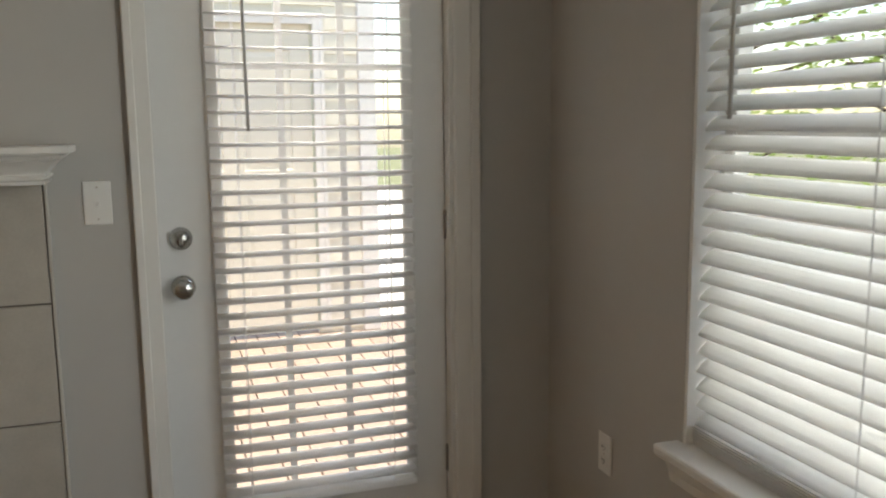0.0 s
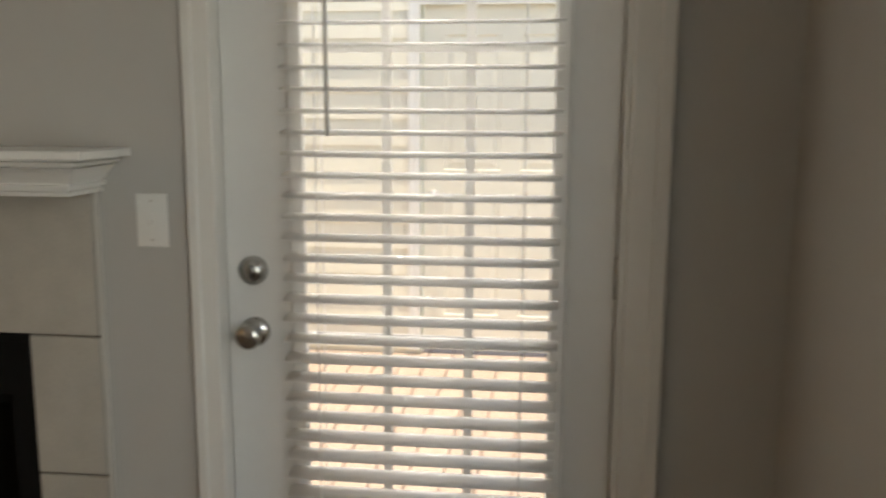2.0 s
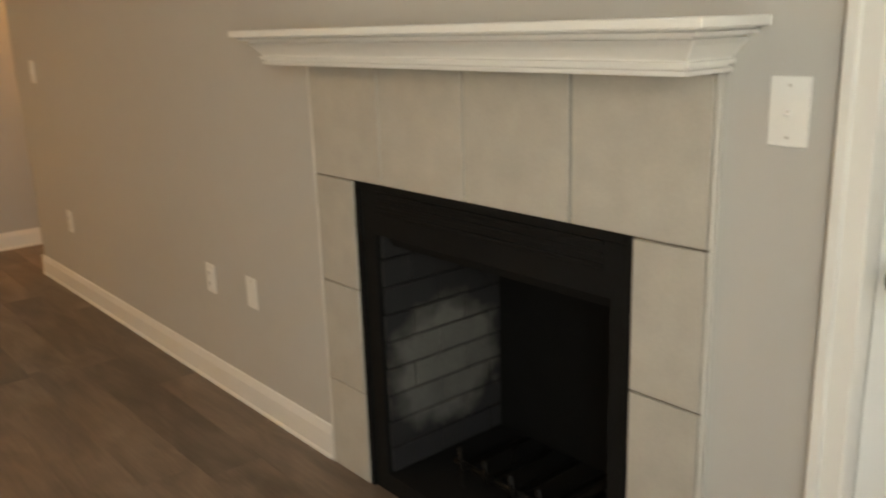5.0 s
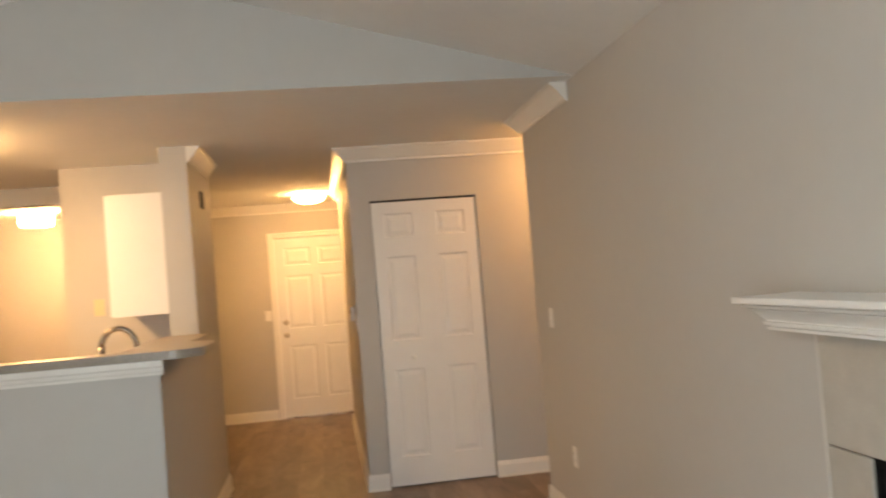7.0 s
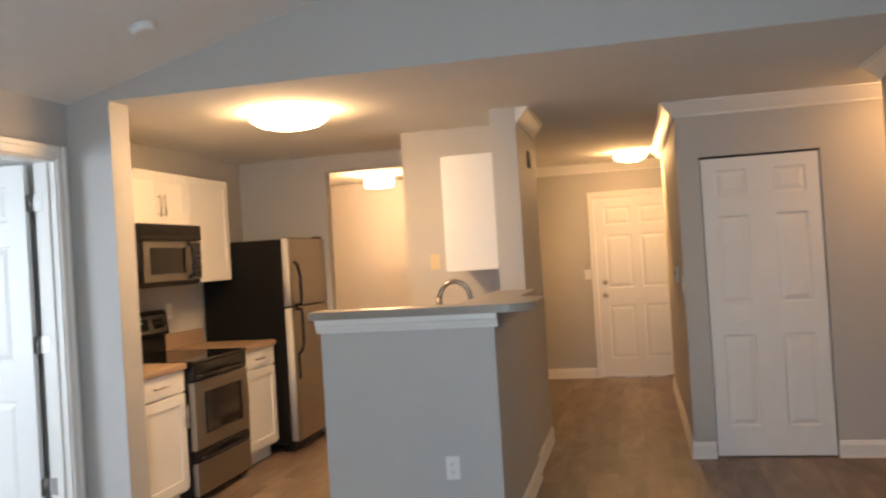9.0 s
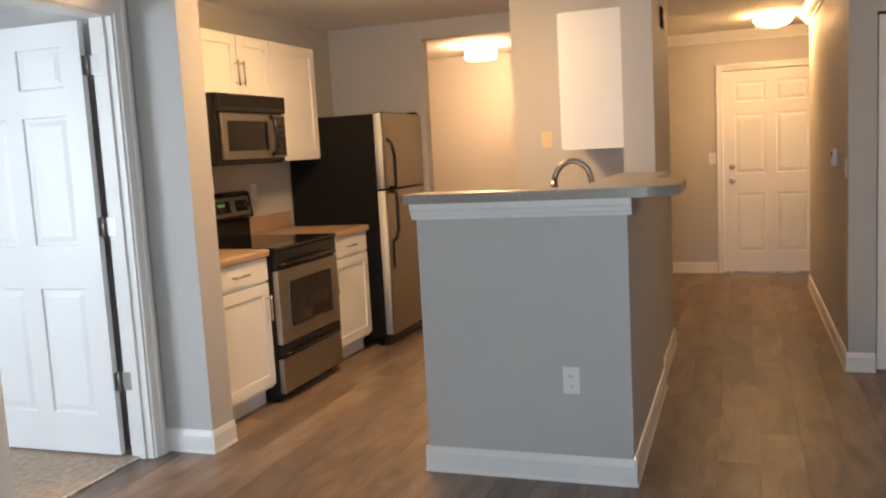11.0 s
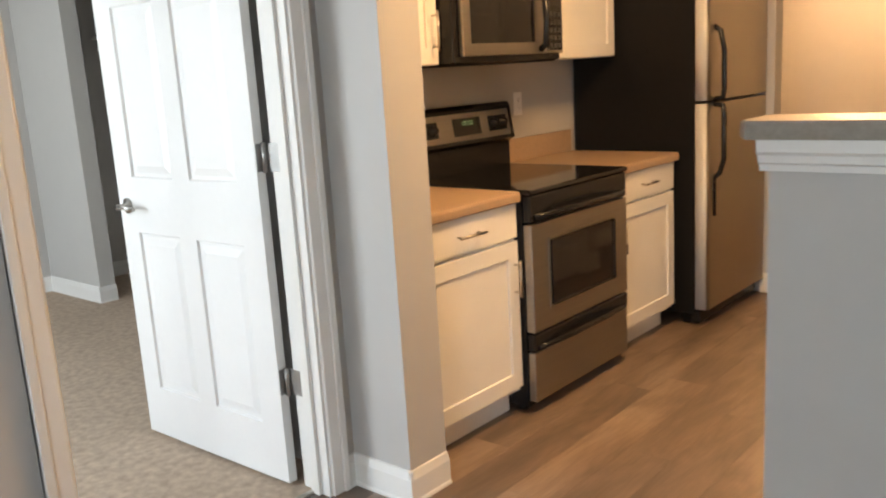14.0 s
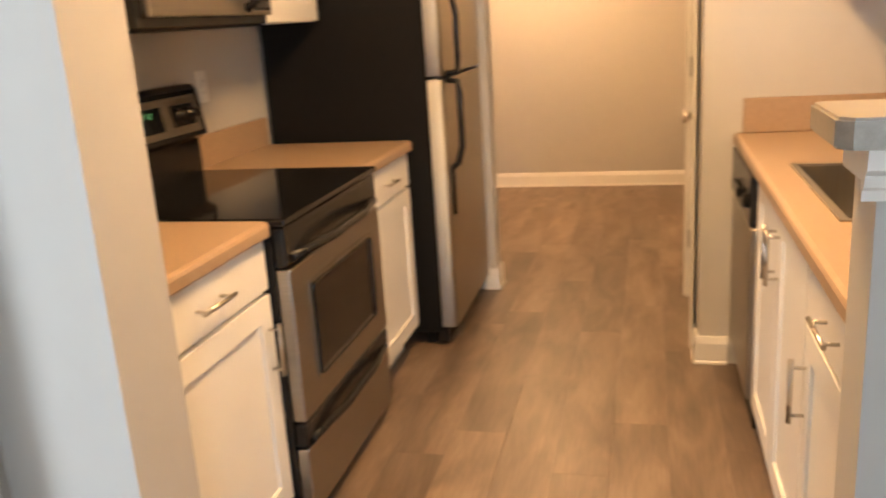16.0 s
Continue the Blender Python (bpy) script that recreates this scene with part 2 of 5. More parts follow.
def solid(*specs):
    """One closed shell round a set of boxes that touch or overlap."""
    ax = [sorted({round(s[k], 5) for s in specs for k in (2 * a, 2 * a + 1)}) for a in range(3)]
    full = set()
    for s in specs:
        r = [[i for i in range(len(ax[a]) - 1) if s[2 * a] - 1e-5 <= ax[a][i] and ax[a][i + 1] <= s[2 * a + 1] + 1e-5] for a in range(3)]
        full.update((i, j, k) for i in r[0] for j in r[1] for k in r[2])
    bm = bmesh.new()
    made = {}

    def vert(i, j, k):
        if (i, j, k) not in made:
            made[i, j, k] = bm.verts.new((ax[0][i], ax[1][j], ax[2][k]))
        return made[i, j, k]
    for i, j, k in full:
        for (di, dj, dk), corners in (((-1, 0, 0), ((0, 0, 0), (0, 0, 1), (0, 1, 1), (0, 1, 0))), ((1, 0, 0), ((1, 0, 0), (1, 1, 0), (1, 1, 1), (1, 0, 1))),
                                      ((0, -1, 0), ((0, 0, 0), (1, 0, 0), (1, 0, 1), (0, 0, 1))), ((0, 1, 0), ((0, 1, 0), (0, 1, 1), (1, 1, 1), (1, 1, 0))),
                                      ((0, 0, -1), ((0, 0, 0), (0, 1, 0), (1, 1, 0), (1, 0, 0))), ((0, 0, 1), ((0, 0, 1), (1, 0, 1), (1, 1, 1), (0, 1, 1)))):
            if (i + di, j + dj, k + dk) not in full:
                bm.faces.new([vert(i + a, j + b, k + c) for a, b, c in corners])
    return bm


def lathe(profile, steps=24, m=None):
    """A turned shape about z from (radius, z) pairs."""
    bm = bmesh.new()
    rings = []
    for r, z in profile:
        if r < 1e-6:
            rings.append([bm.verts.new((0, 0, z))])
        else:
            rings.append([bm.verts.new((r * math.cos(2 * math.pi * i / steps), r * math.sin(2 * math.pi * i / steps), z)) for i in range(steps)])
    for a, b in zip(rings, rings[1:]):
        for i in range(steps):
            j = (i + 1) % steps
            vs = [a[i % len(a)], a[j % len(a)], b[j % len(b)], b[i % len(b)]]
            vs = list(dict.fromkeys(vs))
            if len(vs) > 2:
                bm.faces.new(vs)
    bmesh.ops.recalc_face_normals(bm, faces=bm.faces)
    for f in bm.faces:
        f.smooth = True
    if m is not None:
        bm.transform(m)
    return bm


def tube(points, radius, steps=10, cap=True):
    """A round bar along the points."""
    bm = bmesh.new()
    pts = [Vector(p) for p in points]
    rings = []
    side = None
    for i, p in enumerate(pts):
        d = (pts[min(i + 1, len(pts) - 1)] - pts[max(i - 1, 0)]).normalized()
        if side is None:
            side = d.orthogonal().normalized()
        side = (side - d * side.dot(d)).normalized()
        up = d.cross(side)
        rings.append([bm.verts.new(p + radius * (math.cos(2 * math.pi * k / steps) * side + math.sin(2 * math.pi * k / steps) * up)) for k in range(steps)])
    for a, b in zip(rings, rings[1:]):
        for k in range(steps):
            f = bm.faces.new((a[k], a[(k + 1) % steps], b[(k + 1) % steps], b[k]))
            f.smooth = True
    if cap:
        bm.faces.new(rings[0][::-1])
        bm.faces.new(rings[-1])
    bmesh.ops.recalc_face_normals(bm, faces=bm.faces)
    return bm


def prism(outline, axis, a, b):
    """An outline of (u, v) pairs drawn out along an axis from a to b. axis x: (y, z); y: (x, z); z: (x, y)."""
    bm = bmesh.new()
    put = {"x": lambda u, v, w: (w, u, v), "y": lambda u, v, w: (u, w, v), "z": lambda u, v, w: (u, v, w)}[axis]
    lo = [bm.verts.new(put(u, v, a)) for u, v in outline]
    hi = [bm.verts.new(put(u, v, b)) for u, v in outline]
    n = len(outline)
    for i in range(n):
        bm.faces.new((lo[i], lo[(i + 1) % n], hi[(i + 1) % n], hi[i]))
    bm.faces.new(lo[::-1])
    bm.faces.new(hi)
    bmesh.ops.recalc_face_normals(bm, faces=bm.faces)
    return bm


def part(name, bm, material, parent=None, label=""):
    me = bpy.data.meshes.new(name)
    bm.to_mesh(me)
    bm.free()
    me.materials.append(material)
    ob = new(name, me)
    if parent is not None:
        ob.parent = parent
        ob.matrix_parent_inverse = parent.matrix_basis.inverted() if parent.type == "EMPTY" and parent.parent is None else Matrix()
    if label:
        ob["label"] = label
    return ob


def thing(name, label, category, group="", at=(0, 0, 0)):
    ob = new(name)
    ob.empty_display_size = 0.05
    ob.location = at
    bpy.context.view_layer.update()
    return tagged(ob, label, category, group)


def structure(name, bm, material, label, category="wall"):
    return tagged(part(name, bm, material), label, category, kind="structure")


# ---- the large structure ----
H = 2.44
XE, YN, YS = 1.11, 0.0, -4.41
XH = -3.60
XC = -5.54
XF = -9.31

structure("subfloor", boxes((-9.43, 1.23, -8.52, 0.143, -0.12, -0.012), (-9.43, -3.6, 0.143, 1.72, -0.12, -0.012)), SUBFLOOR, "dark floor base under the planks", "floor")
structure("carpet_bedroom", boxes((-4.4, -0.5, -8.4, -4.485, -0.011, 0.006), (-5.3, -4.4, -8.4, -6.2, -0.011, 0.006)), CARPET, "grey-beige cut pile carpet of the bedroom", "carpet")
structure("threshold", boxes((-3.47, -2.63, -4.492, -4.474, -0.01, 0.009), bevel=0.003), NICKEL, "thin metal carpet edge strip in the bedroom doorway", "threshold")

# north wall with the porch door opening and the fireplace opening
structure("wall_north", solid((-4.73, -1.449, 0, 0.14, -0.01, H), (-1.449, -0.499, 0, 0.14, 0.945, H), (-0.499, -0.085, 0, 0.14, -0.01, H),
                              (-0.085, 0.80, 0, 0.14, 2.06, H), (0.80, XE + 0.14, 0, 0.14, -0.01, H)), PAINT, "warm grey painted wall with porch door and fireplace")
structure("wall_east", solid((XE, XE + 0.14, -0.735, 0, -0.01, 3.1), (XE, XE + 0.14, -2.45, -0.735, -0.01, 0.63), (XE, XE + 0.14, -2.45, -0.735, 2.12, 3.1),
                             (XE, XE + 0.14, -4.53, -2.45, -0.01, 3.1)), PAINT, "warm grey painted wall with the blind-covered window")
structure("wall_south", solid((-2.605, XE, -4.53, YS, -0.01, H + 0.02), (-3.495, -2.605, -4.53, YS, 2.14, H + 0.02), (-3.59, -3.495, -4.53, YS, -0.01, H + 0.02)),
          PAINT, "warm grey painted wall with the bedroom doorway")
structure("wall_pier", solid((-3.77, -3.59, -5.0, -4.145, -0.01, H)), PAINT, "narrow painted wall end between bedroom door and kitchen")
structure("wall_kitchen_south", solid((-6.62, -3.77, -5.0, -4.88, -0.01, H)), PAINT, "painted kitchen wall behind range and cabinets")
structure("wall_fridge_end", solid((-6.73, -6.62, -5.6, -4.06, -0.01, H)), PAINT, "short painted wall end beside the refrigerator")
structure("wall_nook_header", solid((-6.73, -6.62, -4.06, -2.98, 2.30, H)), PAINT, "painted header over the opening behind the kitchen")
structure("wall_kitchen_end", solid((-5.84, -5.72, -3.10, -2.30, -0.01, H), (-5.90, -5.84, -3.10, -2.98, -0.01, H), (-6.54, -5.90, -3.10, -2.98, 2.06, H), (-6.73, -6.54, -3.10, -2.98, -0.01, H)), PAINT,
          "painted wall at the end of the sink run with pantry door")
structure("wall_nook_north", solid((XF, -6.0, -2.75, -2.63, -0.01, H), (-6.73, -6.62, -2.98, -2.75, -0.01, H)), PAINT, "painted side wall of the room behind the kitchen")
structure("wall_nook_south", solid((XF, -6.62, -5.72, -5.6, -0.01, H)), PAINT, "painted end wall of the room behind the kitchen")
structure("wall_hall_south", solid((-6.12, -5.05, -2.30, -2.13, -0.01, H), (-6.12, -6.0, -2.63, -2.30, -0.01, H)), PAINT, "painted wall between kitchen and hallway")
structure("wall_peninsula", solid((-5.05, XH, -2.29, -2.11, -0.01, 1.19), (-3.72, XH, -3.01, -2.29, -0.01, 1.19)), PAINT, "grey painted half wall under the breakfast bar")
structure("wall_west", solid((XF - 0.12, XF, -5.72, -1.86, -0.01, H), (XF - 0.12, XF, -1.86, -0.93, 2.06, H), (XF - 0.12, XF, -0.93, -0.38, -0.01, H)), PAINT, "painted wall with the entry door")
structure("wall_foyer_north", solid((XF, -8.33, -0.5, -0.38, -0.01, H), (-8.45, -8.33, -0.98, -0.5, -0.01, H)), PAINT, "painted foyer side wall")
structure("wall_hall_north", solid((-8.45, -5.66, -1.10, -0.98, -0.01, H)), PAINT, "painted hallway wall beside the closet")
structure("wall_closet", solid((-5.66, XC, -1.10, -0.955, -0.01, H), (-5.66, XC, -0.955, -0.18, 2.055, H), (-5.66, XC, -0.18, 1.72, -0.01, H)), PAINT,
          "grey painted wall round the bifold closet door")
structure("wall_closet_back", solid((-6.3, -6.2, -0.98, 0.3, -0.01, H)), PAINT, "painted back wall inside the closet")
structure("wall_passage", solid((-4.73, -4.61, 0.14, 1.6, -0.01, H), (XC, -4.61, 1.6, 1.72, -0.01, H)), PAINT, "painted side passage walls")
structure("wall_bedroom_west", solid((-4.51, -4.4, -8.4, -7.7, -0.01, H), (-4.51, -4.4, -6.2, -5.0, -0.01, H), (-4.51, -4.4, -7.7, -6.2, 2.08, H)), PAINT, "painted bedroom wall with closet opening")
structure("wall_bedroom_south", solid((-5.42, -0.38, -8.52, -8.4, -0.01, H)), PAINT, "painted bedroom end wall")
structure("wall_bedroom_closet", solid((-5.42, -5.3, -8.4, -6.1, -0.01, H), (-5.3, -4.51, -6.2, -6.1, -0.01, H)), PAINT, "painted bedroom closet walls")
structure("wall_bedroom_east", solid((-0.5, -0.38, -8.4, -7.2, -0.01, H), (-0.5, -0.38, -5.6, -4.53, -0.01, H), (-0.5, -0.38, -7.2, -5.6, -0.01, 0.65), (-0.5, -0.38, -7.2, -5.6, 2.12, H)), PAINT, "painted bedroom wall with a window")

# ceilings: flat over kitchen, hall and bedroom, pitched over the living room with its gable face
structure("ceiling_flat", boxes((-9.43, XH - 0.004, -5.72, 1.72, H, H + 0.1)), CEIL, "flat off-white textured ceiling over kitchen and hall", "ceiling")
structure("ceiling_bedroom", boxes((-5.42, -0.38, -8.52, -5.0, H + 0.0, H + 0.1), (-3.59, -0.38, -5.0, -4.53, H, H + 0.1)), CEIL, "flat off-white bedroom ceiling", "ceiling")
RIDGE, YR = 3.02, -2.205
structure("ceiling_vault", prism([(0.14, H - 0.035), (YR, RIDGE), (-4.53, H - 0.03), (-4.53, H + 0.10), (YR, RIDGE + 0.12), (0.14, H + 0.10)], "x", XH, XE + 0.14), CEIL,
          "pitched off-white textured living room ceiling", "ceiling")
structure("wall_gable", prism([(0.0, H + 0.001), (YR, RIDGE + 0.03), (-4.41, H + 0.001)], "x", XH - 0.12, XH), PAINT, "grey painted gable face above the kitchen ceiling edge")


def baseboard(name, runs):
    """Runs: (x0, y0, x1, y1, nx, ny): the wall line and the way out from it."""
    bm = bmesh.new()
    prof = [(0, 0.0), (0.019, 0.0), (0.019, 0.008), (0.014, 0.014), (0.014, 0.085), (0.010, 0.098), (0.006, 0.112), (0, 0.114)]
    for x0, y0, x1, y1, nx, ny in runs:
        a = [bm.verts.new((x0 + nx * d, y0 + ny * d, z)) for d, z in prof]
        b = [bm.verts.new((x1 + nx * d, y1 + ny * d, z)) for d, z in prof]
        for i in range(len(prof) - 1):
            bm.faces.new((a[i], a[i + 1], b[i + 1], b[i]))
        bm.faces.new(a)
        bm.faces.new(b[::-1])
    bmesh.ops.recalc_face_normals(bm, faces=bm.faces)
    return structure(name, bm, TRIM, "white painted baseboard with a rounded top", "baseboard")


E_ = 0.0135
baseboard("baseboard_north", [(-4.73 - E_, 0, -1.66, 0, 0, -1), (-0.31, 0, -0.117, 0, 0, -1), (0.872, 0, XE, 0, 0, -1), (-4.73, -E_, -4.73, 1.6, -1, 0)])
baseboard("baseboard_east", [(XE, -4.41, XE, 0, -1, 0)])
baseboard("baseboard_south", [(-2.555, YS, XE, YS, 0, 1), (-3.59, YS, -3.545, YS, 0, 1)])
baseboard("baseboard_pier", [(-3.59, YS, -3.59, -4.145 + E_, 1, 0), (-3.77, -4.145, -3.59 + E_, -4.145, 0, 1)])
baseboard("baseboard_fridge_end", [(-6.73 - E_, -4.06, -6.62 + E_, -4.06, 0, 1), (-6.62, -4.12, -6.62, -4.06 + E_, 1, 0), (-6.73, -5.6, -6.73, -4.06 + E_, -1, 0)])
baseboard("baseboard_kitchen_end", [(-5.72, -3.10 - E_, -5.72, -2.99, 1, 0), (-5.86, -3.10, -5.72 + E_, -3.10, 0, -1), (-6.73 - E_, -3.10, -6.58, -3.10, 0, -1), (-6.73, -3.10 - E_, -6.73, -2.75, -1, 0)])
baseboard("baseboard_nook", [(XF, -5.6, XF, -2.75, 1, 0), (XF, -2.75, -6.73, -2.75, 0, -1), (XF, -5.6, -6.73, -5.6, 0, 1)])
baseboard("baseboard_peninsula", [(XH, -3.01 - E_, XH, -2.11 + E_, 1, 0), (-6.12 - E_, -2.13, -5.05, -2.13, 0, 1), (-5.05, -2.11, XH + E_, -2.11, 0, 1), (-3.72, -3.01, XH + E_, -3.01, 0, -1), (-6.12, -2.63, -6.12, -2.13 + E_, -1, 0)])
baseboard("baseboard_foyer", [(XF, -2.63, XF, -1.92, 1, 0), (XF, -0.87, XF, -0.5, 1, 0), (-8.45, -1.1 - E_, -8.45, -0.5, -1, 0)])
baseboard("baseboard_closet", [(-8.45 - E_, -1.10, XC + E_, -1.10, 0, -1), (XC, -1.10 - E_, XC, -0.955, 1, 0), (XC, -0.18, XC, 1.6, 1, 0)])
baseboard("baseboard_bedroom", [(-4.4, -8.4, -4.4, -7.7, 1, 0), (-4.51, -7.7, -4.4 + E_, -7.7, 0, 1), (-4.4, -8.4, -0.5, -8.4, 0, 1), (-5.3, -8.4, -5.3, -6.2, 1, 0), (-5.3, -8.4, -4.51, -8.4, 0, 1), (-4.4, -6.2, -4.4, -5.0, 1, 0)])


def crown(name, runs):
    bm = bmesh.new()
    prof = [(0, 0), (0.09, 0), (0.09, -0.012), (0.078, -0.016), (0.055, -0.045), (0.03, -0.075), (0.016, -0.085), (0.016, -0.1), (0, -0.1)]
    for x0, y0, x1, y1, nx, ny, e0, e1 in runs:
        L = math.hypot(x1 - x0, y1 - y0)
        ux, uy = (x1 - x0) / L, (y1 - y0) / L
        a = [bm.verts.new((x0 + nx * d - ux * e0 * d, y0 + ny * d - uy * e0 * d, H - 0.001 + z)) for d, z in prof]
        b = [bm.verts.new((x1 + nx * d + ux * e1 * d, y1 + ny * d + uy * e1 * d, H - 0.001 + z)) for d, z in prof]
        for i in range(len(prof) - 1):
            bm.faces.new((a[i], a[i + 1], b[i + 1], b[i]))
        bm.faces.new(a)
        bm.faces.new(b[::-1])
    bmesh.ops.recalc_face_normals(bm, faces=bm.faces)
    return structure(name, bm, TRIM, "white crown moulding at the ceiling", "crown moulding")


crown("crown_closet", [(XC, -1.10, XC, 1.6, 1, 0, 1, 0), (-8.45, -1.10, XC, -1.10, 0, -1, 1, 1)])
crown("crown_hall", [(-5.96, -2.13, -5.05, -2.13, 0, 1, 0, 0)])
crown("crown_north", [(-4.73, 0, -3.72, 0, 0, -1, 1, 0), (-4.73, 0, -4.73, 1.6, -1, 0, 1, 0)])
crown("crown_foyer", [(XF, -2.63, XF, -0.5, 1, 0, 0, 0)])

# ---- doors and casings ----


def casing(name, plane, axis, a0, a1, top, out, width=0.065, label="white painted door casing", thick=0.018, width2=None):
    """Casing on a wall face: plane is the face's place, out the sign of the way out, a0 and a1 the opening's sides."""
    root = thing(name, label, "door casing")
    d1, d2 = plane + out * 0.0005, plane + out * thick
    d3 = plane + out * (thick + 0.007)
    lo, hi = min(d1, d2), max(d1, d2)
    lo3, hi3 = min(d1, d3), max(d1, d3)

    def b(u0, u1, z0, z1, l=lo, h=hi):
        return (u0, u1, l, h, z0, z1) if axis == "x" else (l, h, u0, u1, z0, z1)
    w = width
    part("side_casing", boxes(b(a0 - w, a0, 0, top + w), b(a0 - w, a0 - w * 0.62, 0, top + w, lo3, hi3), bevel=0.003), TRIM, root)
    v = width2 or w
    part("side_casing", boxes(b(a1, a1 + v, 0, top + w), b(a1 + v * 0.62, a1 + v, 0, top + w, lo3, hi3), bevel=0.003), TRIM, root)
    part("head_casing", boxes(b(a0, a1, top, top + w), b(a0, a1, top + w * 0.62, top + w, lo3, hi3), bevel=0.003), TRIM, root)
    return root


def raised_panel(w, h, y0, y1):
    """A moulded door panel of size w x h, sunk at its edge and raised in its middle, on both faces; centred on x, foot at z 0."""
    bm = bmesh.new()
    mid, half = (y0 + y1) / 2, (y1 - y0) / 2
    for s in (-1, 1):
        rings = []
        for inset, depth in ((0, half), (0.006, half - 0.009), (0.018, half - 0.009), (0.045, half - 0.002)):
            x, z0, z1 = w / 2 - inset, inset, h - inset
            rings.append([bm.verts.new((q, mid + s * depth, z)) for q, z in ((-x, z0), (x, z0), (x, z1), (-x, z1))])
        for a, b in zip(rings, rings[1:]):
            for i in range(4):
                bm.faces.new((a[i], a[(i + 1) % 4], b[(i + 1) % 4], b[i]))
        bm.faces.new(rings[-1])
    bmesh.ops.recalc_face_normals(bm, faces=bm.faces)
    return bm


def panel_leaf(root, w, h, thick, rows, cols, stile=0.11, mid=0.10, name="leaf", m=None):
    """A moulded leaf, x from 0 to w, y from 0 to thick, z from 0 to h, placed by m. rows: (z0, z1) of its panels."""
    m = m or Matrix()
    pw = (w - 2 * stile - (cols - 1) * mid) / cols
    xs = [stile + i * (pw + mid) for i in range(cols)]
    specs = [(0, stile, 0, thick, 0, h), (w - stile, w, 0, thick, 0, h)]
    for i in range(cols - 1):
        specs.append((xs[i] + pw, xs[i] + pw + mid, 0, thick, 0, h))
    zs = [0] + [v for r in rows for v in r] + [h]
    for x in xs:
        for i in range(0, len(zs), 2):
            specs.append((x, x + pw, 0, thick, zs[i], zs[i + 1]))
    bm = boxes(*specs)
    bmesh.ops.remove_doubles(bm, verts=bm.verts, dist=0.0005)
    bm.transform(m)
    slab = part(name, bm, DOORW, root)
    for x in xs:
        for z0, z1 in rows:
            pb = raised_panel(pw, z1 - z0, 0.0, thick)
            pb.transform(m @ Matrix.Translation((x + pw / 2, 0, z0)))
            part("panel", pb, DOORW, slab)
    return slab


SIX = [(0.20, 0.80), (1.00, 1.60), (1.72, 1.92)]


def knob_bm(m, r=0.028, reach=0.062):
    return lathe([(0, 0), (0.033, 0), (0.033, 0.006), (0.026, 0.011), (0.012, 0.014), (0.011, 0.03), (0.018, 0.036), (r, 0.046), (r, reach - 0.008), (r * 0.8, reach - 0.001), (0, reach)], 24, m)


def deadbolt_bm(m):
    return lathe([(0, 0), (0.032, 0), (0.031, 0.012), (0.025, 0.016), (0.024, 0.020), (0, 0.020)], 24, m)


# porch door with its glass, blind and locks
door = tagged(thing("porch_door", "white half-glass exterior door, closed, with grid muntins", "door", at=(0.35, 0.06, 0)), kind="structure")
Y0, Y1 = 0.045, 0.09
leaf = part("leaf", boxes((-0.06, 0.105, Y0, Y1, 0.012, 2.04), (0.655, 0.775, Y0, Y1, 0.012, 2.04), (0.105, 0.655, Y0, Y1, 0.012, 0.30), (0.105, 0.655, Y0, Y1, 1.89, 2.04)), DOORW, door)
part("glass_frame", boxes((0.085, 0.12, 0.032, Y0, 0.28, 1.91), (0.64, 0.675, 0.032, Y0, 0.28, 1.91), (0.12, 0.64, 0.032, Y0, 0.28, 0.315), (0.12, 0.64, 0.032, Y0, 1.875, 1.91), bevel=0.004), DOORW, leaf)
glass = part("pane", boxes((0.106, 0.654, 0.066, 0.070, 0.301, 1.889)), GLASS, leaf)
glass.visible_shadow = False
for x in (0.292, 0.469):
    part("muntin", boxes((x - 0.010, x + 0.010, 0.060, 0.0655, 0.30, 1.89)), DOORW, leaf)
for z in (0.63, 0.945, 1.255, 1.565):
    part("muntin", boxes((0.106, 0.654, 0.0595, 0.0655, z - 0.009, z + 0.009)), DOORW, leaf)
part("knob", knob_bm(pose(0, Y0, 0.955, 90)), CHROME, leaf, "round satin metal door knob")
bolt = part("deadbolt", deadbolt_bm(pose(0, Y0, 1.092, 90)), CHROME, leaf, "round metal deadbolt with thumb turn")
part("thumb_turn", boxes((-0.005, 0.005, 0.006, 0.027, 1.077, 1.107), bevel=0.002), CHROME, bolt)
part("door_sweep", boxes((-0.055, 0.77, 0.03, Y0, 0.014, 0.05), bevel=0.002), NICKEL, leaf)
jamb = part("jamb", boxes((-0.084, -0.063, 0.0, 0.14, 0, 2.06), (0.778, 0.799, 0.0, 0.14, 0, 2.06), (-0.063, 0.778, 0.0, 0.14, 2.043, 2.06),
                          (-0.0632, -0.045, 0.091, 0.12, 0, 2.043), (0.762, 0.7782, 0.091, 0.12, 0, 2.043)), TRIM, door)
for z in (0.3, 1.05, 1.8):
    part("hinge", boxes((0.772, 0.782, 0.036, 0.047, z, z + 0.09), bevel=0.003), HINGE, door, "brass-coloured steel hinge")
casing("porch_door_casing", 0.0, "x", -0.058, 0.790, 2.055, -1, 0.059, "white fluted casing round the porch door", width2=0.078)


